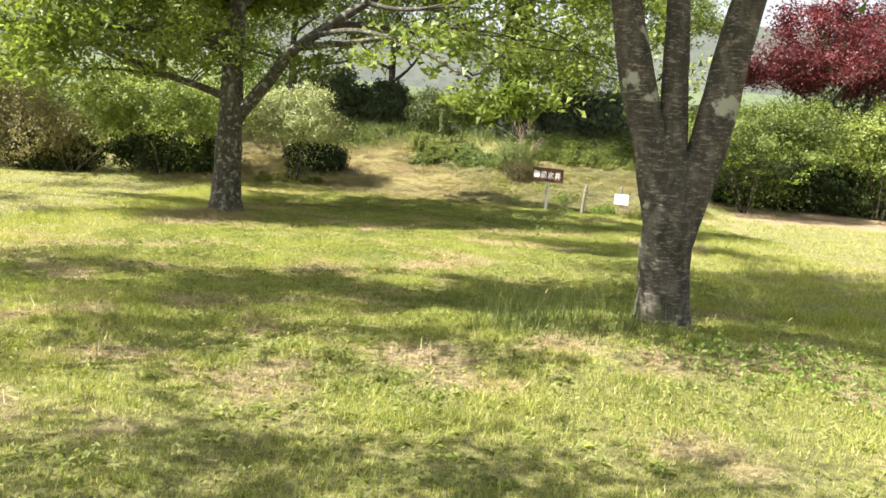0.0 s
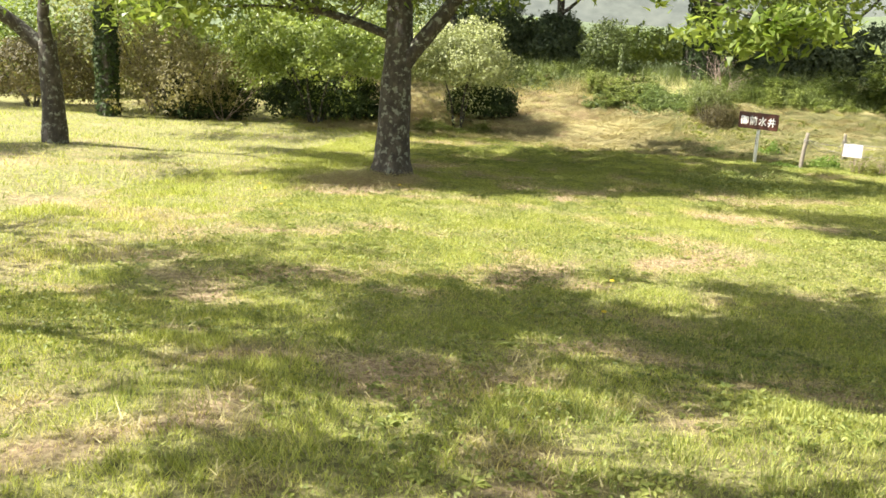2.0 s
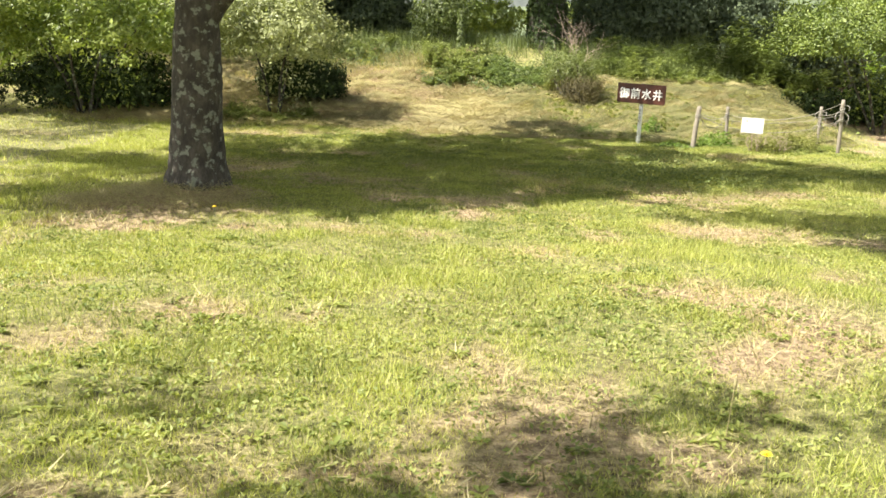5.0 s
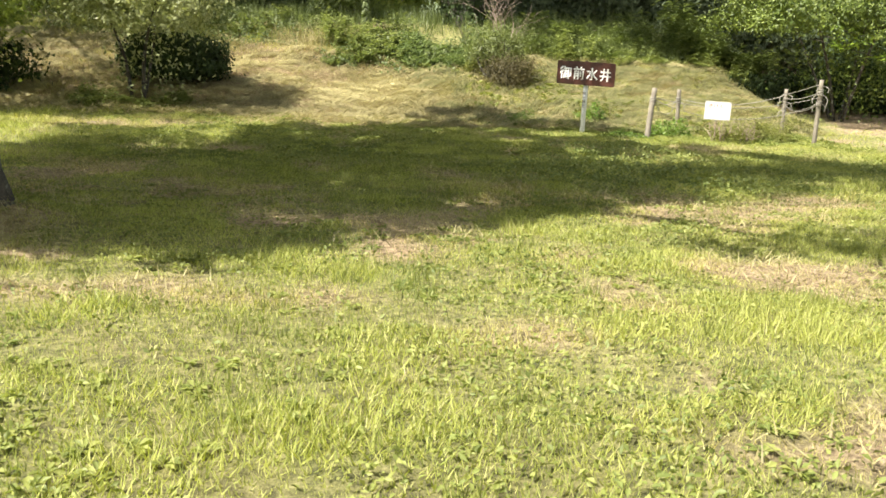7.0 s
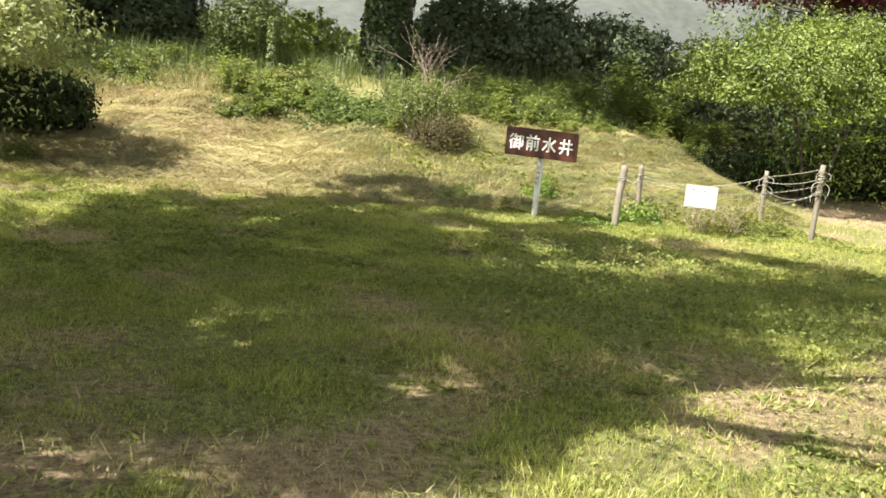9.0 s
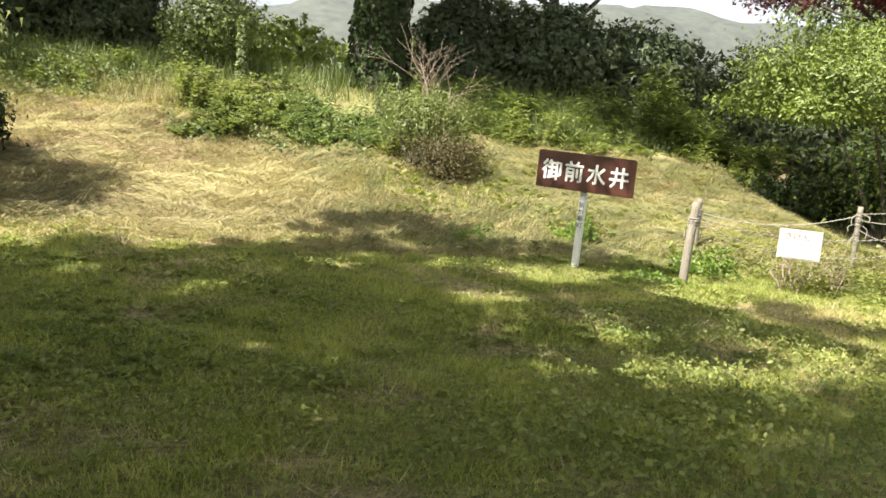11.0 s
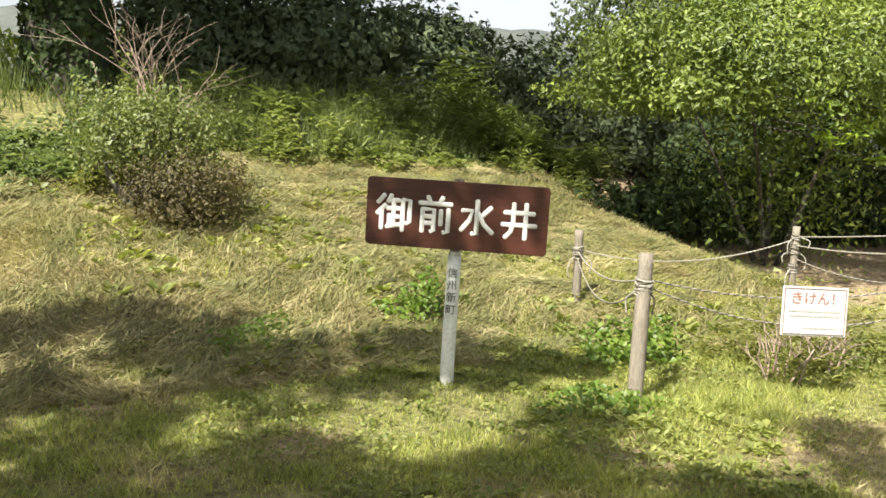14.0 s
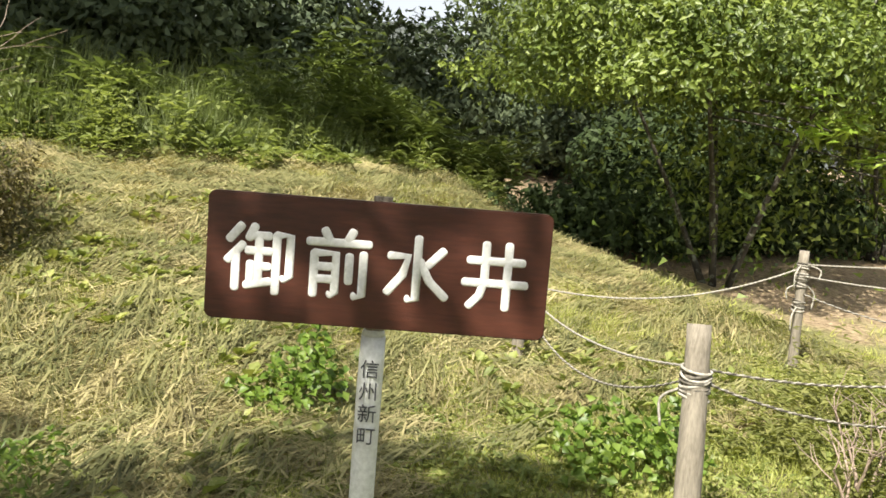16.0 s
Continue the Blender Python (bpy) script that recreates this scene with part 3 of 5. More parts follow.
# ---- foliage things ----
def bush(name, x, y, rx, ry, rz, lift, n, size, leaf, label, seed, stems=5, low=-0.3, group="", under=0.0, shoots=60, reach=0.22, near=False, uneven=0.42, clumps=0):
    """A bush: stems that spread from its foot, and an uneven crown of leaves."""
    foot = spot(x, y)
    ob = thing(name, foot, label, "bush", group)
    r = random.Random(seed)
    for i in range(stems):
        a = 2 * math.pi * (i + r.random() * 0.6) / stems
        end = Vector((math.cos(a) * rx * 0.6, math.sin(a) * ry * 0.6, lift + rz * r.uniform(0.1, 0.6)))
        start = Vector((math.cos(a) * 0.12, math.sin(a) * 0.12, -0.08))
        line = smooth_line([start, start.lerp(end, 0.4) + Vector((r.uniform(-.15, .15), r.uniform(-.15, .15), 0.12)), end], 4)
        v, f = tube(line, np.linspace(0.045, 0.012, len(line)), 6, 0.2, seed)
        part("stem", mesh_of("stem", v, f, BARK_DARK, True), ob)
    p, d = dome(n, seed, low, 0.66, uneven)
    p = p * np.array([rx, ry, rz]) + np.array([0, 0, lift])
    p = p + rng.normal(size=p.shape) * 0.05
    if clumps:
        mids, to = rng.integers(0, len(p), clumps), rng.integers(0, clumps, len(p))
        off = rng.normal(size=p.shape) * np.array([0.2, 0.2, 0.1]) * rng.uniform(0.5, 1.5, clumps)[to][:, None]
        gather = rng.random(len(p)) < 0.75
        p = np.where(gather[:, None], p[mids][to] * 1.03 + off, p * 0.97)
        d = np.where(gather[:, None], unit(d[mids][to] * 0.6 + off * 3 + np.array([0, 0, 0.5])), d)
    keep = p[:, 2] + foot.z > height(p[:, 0] + x, p[:, 1] + y) + 0.03
    p, d = p[keep], d[keep]
    pick = rng.integers(0, len(p), shoots)
    along = rng.random((shoots, 22, 1)) * rng.uniform(0.4, 1.6, (shoots, 1, 1)) * reach
    way = unit(d[pick] + np.array([0, 0, 0.45]) + rng.normal(size=(shoots, 3)) * 0.35)
    spray = (p[pick][:, None] + way[:, None] * along + rng.normal(size=(shoots, 22, 3)) * 0.035).reshape(-1, 3)
    p, d = np.concatenate([p, spray]), np.concatenate([d, np.repeat(way, 22, 0)])
    make = leaves if near else small_leaves
    big = 1.0 if near else 1.2
    lv, lf = make(p, d + rng.normal(size=d.shape) * 0.65 + np.array([0, 0, 0.25]), size * big, size * big * 0.5)
    part("crown", mesh_of("crown", lv, lf, leaf), ob)
    if under:
        q = rng.normal(size=(int(n * under), 3)) * np.array([rx * 0.30, ry * 0.30, lift * 0.3]) + np.array([0.15 * rx, 0.15 * ry, lift * 0.5])
        q = q[q[:, 2] + foot.z > height(q[:, 0] + x, q[:, 1] + y) + 0.03]
        uv, uf = small_leaves(q, rng.normal(size=q.shape), size * 1.3, size * 0.6)
        part("inner_leaves", mesh_of("inner_leaves", uv, uf, leaf), ob)
    return ob


def cluster_leaves(ends, n, spread, size, flat=0.6):
    """Leaves gathered round the ends of twigs."""
    e = np.array(ends)
    pick = rng.integers(0, len(e), n)
    off = rng.normal(size=(n, 3)) * spread
    off[:, 2] *= flat
    c = e[pick] + off
    return small_leaves(c, rng.normal(size=(n, 3)) * 0.6 + np.array([0, 0, 0.9]), size * 1.25, size * 0.62, 0.35)


def grow(r, start, way, length, radius, depth, bits, ends, droop=0.0, bend=0.35, floor=-9.0):
    """Boughs that fork into boughs; twig ends are collected for the leaves."""
    pts, p, d = [start], Vector(start), Vector(way).normalized()
    count = 4
    for i in range(count):
        d = (d + Vector((r.uniform(-bend, bend), r.uniform(-bend, bend), r.uniform(-bend, bend) * 0.6 - droop))).normalized()
        if p.z + d.z * length / count < floor:
            d.z = abs(d.z) * 0.5 + r.uniform(0.05, 0.3)
            d.normalize()
        p = p + d * length / count
        pts.append(p.copy())
    line = smooth_line(pts, 3)
    bits.append(tube(line, np.linspace(radius, radius * 0.5, len(line)), 8 if depth > 2 else 5 if depth > 1 else 3, 0.15, length))
    if depth <= 1:
        ends += [tuple(q) for q in line[3:]]
    if depth == 0:
        return
    for i in range(r.choice((2, 3, 3)) if depth > 1 else 3):
        at = r.uniform(0.45, 1.0) if i else 1.0
        q = line[int(at * (len(line) - 1))]
        w = (d + Vector((r.uniform(-1, 1), r.uniform(-1, 1), r.uniform(-0.35, 0.5)))).normalized()
        grow(r, q, w, length * r.uniform(0.55, 0.8), radius * 0.5, depth - 1, bits, ends, droop, bend, floor)


def cloud(middle, radii, clumps, n, spread, size, seed):
    """Leaves in many loose clumps that fill a crown, some added unseen to cast shade."""
    g = np.random.default_rng(seed)
    c = unit(g.normal(size=(clumps, 3))) * (g.random((clumps, 1)) ** 0.45) * np.array(radii) + np.array(middle)
    return cluster_leaves(c, n, spread, size, 0.55)


def tree(name, x, y, label, trunk_line, trunk_r, boughs, seed, leaf, n, spread, size, bark=BARK, droop=0.0, depth=3, clouds=(), lowest=0.1):
    """A tree: flared trunk, boughs given by start, way, length and radius, and leaves about the twig ends."""
    foot = spot(x, y)
    ob = thing(name, foot, label, "tree")
    r = random.Random(seed)
    line = smooth_line(trunk_line, 8)
    radii = np.interp(np.linspace(0, 1, len(line)), np.linspace(0, 1, len(trunk_r)), trunk_r)
    v, f = tube(line, radii, 28, 0.14, seed)
    part("trunk", mesh_of("trunk", v, f, bark, True), ob)
    ends = []
    for start, way, length, radius, *low in boughs:
        bits = []
        grow(r, Vector(start), Vector(way), length, radius, depth, bits, ends, droop, 0.35, low[0] if low else 2.6)
        v, f = merge(bits)
        part("bough", mesh_of("bough", v, f, bark, True), ob)
    if n:
        lv, lf = cluster_leaves(ends, n, spread, size)
        lv = np.concatenate([lv] + [cloud(*c, seed + i)[0] for i, c in enumerate(clouds)])
        lv, lf = kept(lv, lv.reshape(-1, 3, 3)[:, :, 2].min(1) + foot.z > height(lv[::3, 0] + x, lv[::3, 1] + y) + lowest)
        part("crown", mesh_of("crown", lv, lf, leaf), ob)
    return ob


# cherry with three stems beside the path
tree("cherry_tree", 1.75, 7.02, "old cherry tree with lichened banded bark, three stems", [(0, 0, -0.25), (0.0, 0, 0.15), (-0.02, 0, 0.65), (-0.02, 0, 1.36)],
     [0.34, 0.225, 0.195, 0.2, 0.2, 0.1], [], 3, LEAF_CHERRY, 0, 0.3, 0.09)
cherry = bpy.data.objects["cherry_tree"]


def stems_of_cherry():
    ends, r = [], random.Random(8)
    for pts, radii in (([(-0.06, 0, 0.7), (-0.14, 0, 1.1), (-0.22, 0, 1.4), (-0.34, 0, 1.76), (-0.485, 0.03, 2.37), (-0.68, 0.1, 3.4)], (0.13, 0.145, 0.135, 0.13, 0.122, 0.095)),
                       ([(-0.03, 0, 0.8), (-0.04, 0, 1.15), (-0.055, 0, 1.45), (-0.065, 0.03, 1.78), (-0.10, 0.08, 2.4), (-0.14, 0.3, 3.6)], (0.12, 0.125, 0.115, 0.105, 0.09, 0.075)),
                       ([(0.02, 0, 0.35), (0.06, 0, 0.7), (0.13, -0.01, 1.05), (0.20, -0.02, 1.37), (0.255, -0.03, 1.8), (0.365, -0.04, 2.43), (0.6, -0.1, 3.4)], (0.10, 0.135, 0.15, 0.148, 0.142, 0.132, 0.10))):
        line = smooth_line(pts, 6)
        v, f = tube(line, np.interp(np.linspace(0, 1, len(line)), np.linspace(0, 1, len(radii)), radii), 20, 0.16, 4)
        part("stem", mesh_of("stem", v, f, BARK, True), cherry)
        for k in range(3):
            a = r.uniform(0, 6.28)
            bits = []
            grow(r, line[-1 - 2 * k], (math.cos(a), math.sin(a) * 0.9, 0.45), 1.9, 0.06, 3, bits, ends, 0.02, 0.35, 3.0)
            v, f = merge(bits)
            part("bough", mesh_of("bough", v, f, BARK, True), cherry)
    # the leaf clouds hang out of view, placed to shade lawn and stems
    lv = np.concatenate([cluster_leaves(ends, 16000, 0.22, 0.10)[0], cloud((-0.6, 3.1, 5.2), (3.6, 3.5, 1.4), 190, 27000, 0.3, 0.11, 5)[0], cloud((-4.3, 1.3, 5.3), (2.8, 1.6, 1.0), 60, 8500, 0.2, 0.12, 6)[0], cloud((-2.0, -0.7, 4.7), (0.9, 0.7, 0.5), 22, 3000, 0.2, 0.11, 9)[0]])
    lv, lf = kept(lv, lv.reshape(-1, 3, 3)[:, :, 2].min(1) > 2.5)
    part("crown", mesh_of("crown", lv, lf, LEAF_CHERRY), cherry)


stems_of_cherry()

# broad cherry standing on the lawn
# its high leaf clumps are added out of view, placed for the lawn's shade
tree("cherry_tree", -4.42, 18.07, "broad leafy cherry tree with straw round its foot", [(0, 0, -0.25), (0.02, 0, 0.3), (0.04, 0, 1.0), (0.06, 0, 1.7), (0.05, 0.1, 2.9), (0.1, 0.2, 4.2)],
     [0.45, 0.30, 0.255, 0.24, 0.23, 0.19, 0.15],
     [((1.3, 0, 3.25), (1.0, -0.3, 0.1), 3.0, 0.07, 2.7), ((1.9, 0, 3.7), (0.8, 0.7, 0.25), 3.2, 0.07, 2.9), ((3.3, 0.1, 4.6), (0.8, 0.1, 0.3), 2.6, 0.06, 3.0), ((2.6, 0.05, 4.2), (0.8, -0.35, -0.1), 2.6, 0.05, 2.5),
      ((0.05, 0.1, 3.1), (-1.0, -0.15, 0.12), 4.0, 0.10, 2.6), ((0, 0, 2.2), (-0.9, -0.1, 0.4), 2.6, 0.08, 2.3), ((0, 0.1, 3.4), (-0.6, 0.9, 0.35), 3.4, 0.10, 2.8),
      ((0.1, 0.2, 4.0), (0.3, 0.8, 0.8), 3.6, 0.11), ((0.1, 0.2, 4.1), (-0.5, 0.3, 0.9), 3.4, 0.11)],
     12, LEAF_CHERRY, 34000, 0.26, 0.105, BARK_DARK, 0.02, 3, (((-1.9, 2.45, 4.95), (4.4, 4.1, 0.7), 190, 34000, 0.2, 0.185), ((-1.3, 6.3, 6.2), (2.7, 1.9, 1.0), 60, 9600, 0.19, 0.16), ((-2.9, -1.7, 3.1), (1.7, 1.0, 1.0), 36, 2400, 0.26, 0.12), ((5.2, -3.0, 2.55), (1.0, 0.7, 0.32), 18, 850, 0.17, 0.13), ((3.6, -1.9, 3.3), (1.3, 0.9, 0.4), 14, 600, 0.2, 0.13), ((0.05, 0.95, 5.6), (3.0, 1.6, 0.7), 46, 5200, 0.19, 0.16), ((2.5, 4.9, 6.3), (2.6, 1.7, 0.6), 40, 4700, 0.16, 0.15), ((0.4, 9.0, 6.6), (1.7, 1.1, 0.4), 15, 1500, 0.14, 0.14), ((-2.3, -1.7, 4.9), (1.6, 0.8, 0.5), 20, 1900, 0.2, 0.16), ((1.6, 8.1, 6.3), (2.2, 0.75, 0.5), 22, 1900, 0.17, 0.14), ((-1.5, 4.4, 5.2), (2.1, 1.8, 0.8), 26, 4300, 0.16, 0.16), ((-1.7, -0.3, 3.3), (2.4, 1.6, 0.9), 44, 3900, 0.28, 0.10)), 1.9)
limb_line = smooth_line([(0.02, 0, 1.35), (0.15, 0, 1.75), (0.4, 0, 2.1), (0.8, 0, 2.6), (1.3, 0, 3.25), (2.6, 0.05, 4.2), (3.6, 0.1, 4.8)], 5)
v, f = tube(limb_line, np.linspace(0.17, 0.07, len(limb_line)), 16, 0.15, 6)
part("limb", mesh_of("limb", v, f, BARK_DARK, True), bpy.data.objects["cherry_tree.001"])
low_line = smooth_line([(1.6, 0.0, 3.5), (2.5, -0.8, 3.6), (3.6, -1.9, 3.35), (4.6, -2.7, 2.85), (5.7, -3.3, 2.55)], 5)
v, f = tube(low_line, np.linspace(0.06, 0.012, len(low_line)), 10, 0.15, 7)
part("limb", mesh_of("limb", v, f, BARK_DARK, True), bpy.data.objects["cherry_tree.001"])

# unseen trees, added with loose clumps to shade the lawn from the open side
for tx, ty, seed, clumps in ((-9.2, 6.6, 21, (((0.4, 1.8, 5.4), (2.6, 1.5, 1.0), 20, 1700, 0.22, 0.13), ((3.5, 0.2, 5.4), (2.6, 1.3, 0.9), 30, 2500, 0.22, 0.13), ((4.1, -1.8, 5.4), (2.6, 0.9, 0.6), 16, 1300, 0.2, 0.13), ((4.9, 1.8, 5.4), (3.0, 2.0, 0.8), 70, 7200, 0.2, 0.13))),
                            (-6.8, 1.2, 22, (((2.1, 0.7, 5.2), (2.2, 0.9, 1.0), 16, 1200, 0.26, 0.13),))):
    tree("cherry_tree", tx, ty, "tall leafy cherry tree out of view, added to shade the lawn", [(0, 0, -0.2), (0.05, 0, 0.8), (0, 0.1, 2.0), (0.1, 0, 3.4)], [0.42, 0.28, 0.24, 0.2, 0.14],
         [((0, 0, 2.2), (1, 0.2, 0.6), 2.6, 0.12), ((0, 0, 2.4), (-0.8, 0.6, 0.6), 2.6, 0.12), ((0.05, 0, 3.0), (0.2, -1, 0.7), 2.2, 0.12), ((0.1, 0, 3.3), (0.3, 0.6, 1), 2.4, 0.12)],
         seed, LEAF_CHERRY, 1500, 0.30, 0.13, BARK_DARK, 0.0, 3, clumps, 2.8)

# tall trees on the terrace
for tx, ty, seed in ((-6.8, 38.2, 24), (-2.9, 41.5, 25), (-11.0, 34.5, 26), (8.0, 42.0, 27)):
    tree("terrace_tree", tx, ty, "tall slender tree in spring leaf beyond the bank", [(0, 0, -0.2), (0.1, 0, 1.4), (0.05, 0.1, 3.2), (0.2, 0, 5.0)], [0.26, 0.17, 0.15, 0.12, 0.08],
         [((0.05, 0, 2.0), (0.9, -0.3, 0.5), 2.8, 0.08, 1.6), ((0.05, 0, 2.6), (-0.9, -0.2, 0.5), 2.8, 0.08, 1.6), ((0.1, 0, 3.4), (0.3, -0.9, 0.5), 2.6, 0.08, 2.0), ((0.15, 0, 4.6), (0.4, 0.5, 0.8), 2.4, 0.07)],
         seed, LEAF_CHERRY, 7000, 0.34, 0.12, BARK_DARK, 0.0, 3, (((0.4, 0, 6.2), (3.4, 2.8, 2.0), 90, 9000, 0.36, 0.15),), 1.2)

# trees at the lawn's edge
tree("forked_tree", -11.5, 19.6, "forked grey-barked tree at the lawn edge", [(0, 0, -0.2), (-0.02, 0, 0.9), (-0.08, 0, 1.95)], [0.29, 0.21, 0.2, 0.19],
     [((-0.1, 0, 1.75), (-0.55, 0, 1), 2.6, 0.15, 0.5), ((-0.04, 0, 1.75), (0.32, 0, 1), 2.6, 0.13, 0.5)], 31, LEAF_CHERRY, 7000, 0.3, 0.12, BARK_DARK)


def ivy_trunk(x, y, radius, tall, n, label, seed, crown):
    foot = spot(x, y)
    ob = thing("ivy_clad_tree", foot, label, "tree")
    line = smooth_line([(0, 0, -0.3), (0, 0, tall * 0.3), (0.05, 0, tall * 0.65), (0.1, 0, tall)], 5)
    v, f = tube(line, np.linspace(radius * 0.92, radius * 0.7, len(line)), 22, 0.2, seed)
    part("trunk", mesh_of("trunk", v, f, BARK_DARK, True), ob)
    a, z = rng.uniform(0, 2 * np.pi, n), rng.uniform(0.05, tall, n)
    out = np.stack([np.cos(a), np.sin(a), np.zeros(n)], 1)
    rr = radius * np.interp(z / tall, [0, 1], [0.95, 0.75]) + 0.08 * rng.random(n) + 0.10 * lump(np.stack([np.cos(a), np.sin(a), z], 1), seed, 1.7)
    c = out * rr[:, None] + np.array([0, 0, 1]) * z[:, None]
    lv, lf = small_leaves(c, out + rng.normal(size=out.shape) * 0.4, 0.12, 0.10, 0.6)
    part("ivy", mesh_of("ivy", lv, lf, LEAF_IVY_SHADE), ob, "dark green climbing ivy")
    if crown:
        ends, r = [], random.Random(seed)
        for k in range(6):
            bits = []
            b = k * 1.05
            grow(r, Vector((0.08, 0, tall * 0.82 + k * 0.2)), Vector((math.cos(b), math.sin(b), 0.3)), 3.4, 0.13, 3, bits, ends, 0, 0.35, tall * 0.75)
            v, f = merge(bits)
            part("bough", mesh_of("bough", v, f, BARK_DARK, True), ob)
        # unseen crown leaves, spread and offset to shade the terrace and bank top
        lv = np.concatenate([cluster_leaves(ends, 9000, 0.32, 0.15)[0], cloud((0.05 * crown[0] - 2.4, 0.6, tall * 0.98), crown, 210, int(520 * crown[0] * crown[1]), 0.36, 0.22, seed)[0], cloud((-0.07 * crown[0], -1.05 * crown[1], tall * 0.96), (0.085 * crown[0], 0.13 * crown[1], 0.5), 12, int(30 * crown[0] * crown[1]), 0.26, 0.2, seed + 1)[0]])
        lv, lf = kept(lv, lv.reshape(-1, 3, 3)[:, :, 2].min(1) > tall * 0.66)
        part("crown", mesh_of("crown", lv, lf, LEAF_DARK), ob)


ivy_trunk(2.36, 36.6, 0.58, 7.5, 9000, "massive tree trunk thickly clad in dark ivy", 41, (8.6, 4.0, 1.9))
ivy_trunk(-15.2, 28.2, 0.30, 5.5, 3500, "slender tree trunk wrapped in ivy", 42, (2.2, 2.0, 1.2))

# round bushes on the bank and at its ends
bush("clipped_bush", -9.2, 29.2, 2.5, 1.8, 1.05, 2.0, 22000, 0.085, LEAF_BUSH, "rounded yellow-green bush, dark beneath its crown", 51, 6, -0.55, "bushes on the bank", 0.05, 160, 0.4, False, 0.6, 190)
bush("clipped_bush", -5.0, 29.5, 1.4, 1.35, 0.95, 1.95, 15000, 0.075, LEAF_PALE, "pale green rounded bush on a slender stem", 52, 3, -0.72, "bushes on the bank", 0.05, 110, 0.35, False, 0.6, 130)
# this dark mound stands in for the shade beside the pale bush
bush("clipped_bush", -4.55, 31.0, 1.1, 0.8, 0.55, 0.42, 12000, 0.07, LEAF_IVY_SHADE, "low dark leaf mound added for the bush shade on the bank", 53, 4, -0.6, "bushes on the bank", 0.2, 60, 0.12, False, 0.22)
bush("large_bush", 10.15, 30.9, 2.75, 2.3, 1.4, 2.3, 52000, 0.078, LEAF_GLOSSY, "large glossy yellow-green bush with a dark hollow below", 54, 4, -0.3, "", 0.05, 260, 0.4, True, 0.6, 330)
# these two back the hollow; their leaf colour is darkened to give its shade
bush("evergreen_bush", 14.2, 34.2, 2.3, 1.2, 1.1, 0.8, 12000, 0.11, LEAF_IVY_SHADE, "low evergreen behind the large bush, darkened for its shade", 154, 4, -0.7, "", 0.4)
bush("evergreen_bush", 14.2, 33.6, 1.9, 1.2, 1.2, 1.0, 7000, 0.11, LEAF_IVY_SHADE, "low evergreen behind the large bush, darkened for its shade", 156, 4, -0.7, "", 0.4)
bush("large_bush", 14.8, 31.2, 1.6, 1.5, 1.3, 2.5, 17000, 0.085, LEAF_BUSH, "rounded pale green bush by bare soil", 55, 5, -0.7, "", 0.1, 120, 0.3, False, 0.5, 120)
bush("brown_shrub", -13.2, 29.2, 1.7, 1.4, 1.4, 1.2, 7500, 0.07, LEAF_BROWN, "brownish half-bare shrub at the lawn edge", 56, 8, -0.6, "", 0.3, 140, 0.4, False, 0.65)
bush("brown_shrub", -15.4, 31.4, 1.9, 1.3, 1.6, 1.7, 8000, 0.075, LEAF_BROWN, "tall brownish half-bare shrub at the lawn edge", 156, 9, -0.6, "", 0.1, 160, 0.5, False, 0.8)
bush("wild_bush", -18.6, 33.5, 2.2, 1.3, 1.9, 1.4, 7000, 0.12, LEAF_OLIVE, "wild olive-green bush beyond the lawn", 157, 4, -0.7, "wild bushes", 0.15)
bush("brown_shrub", -18.5, 29.5, 2.2, 1.6, 1.3, 1.0, 12000, 0.08, LEAF_RUSSET, "low brown hedge shrub in the shade", 57, 6, -0.6)
bush("bank_bush", 2.52, 31.5, 0.46, 0.42, 0.34, 0.28, 6000, 0.04, LEAF_RUSSET, "small dark reddish-brown bush on the mown bank", 58, 7, -0.7, "", 0.2, 90, 0.28, True, 0.7)
bush("bank_shrub", 2.28, 31.95, 0.72, 0.5, 0.48, 0.62, 5200, 0.055, LEAF_LUSH, "yellow-green leafy spray above the dry bush", 160, 12, -0.6, "", 0.0, 60, 0.35, True, 0.7)
bush("ivy_shrub", -0.9, 36.6, 0.85, 0.8, 1.0, 0.85, 6000, 0.07, LEAF_WEED, "upright dark green shrub on the bank top", 59, 4, -0.6, "", 0.3)

# dark leaf masses fill in the shade beneath bushes, with a low hedge at right
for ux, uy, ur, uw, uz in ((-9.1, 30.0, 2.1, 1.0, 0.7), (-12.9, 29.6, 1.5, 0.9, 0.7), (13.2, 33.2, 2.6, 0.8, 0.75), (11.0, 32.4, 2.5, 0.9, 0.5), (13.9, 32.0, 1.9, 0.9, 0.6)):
    bush("shade_fill_bush", ux, uy, ur, uw, uz, 0.45, int(4200 * ur), 0.085, LEAF_IVY_SHADE, "low dark leaf mass added for the shade beneath a bush", int(200 + ux), 4, -0.7, "undergrowth", 0.3, 90, 0.2, False, 0.35)
for k in range(9):
    bush("wild_bush", -16 + k * 4.0 + (k % 3) * 0.7, 45.5 + (k % 2) * 1.8, 2.4, 1.4, 0.9, 0.85, 3600, 0.16, LEAF_BUSH, "wild green bush beyond the bank", 300 + k, 3, -0.7, "wild bushes", 0.1)

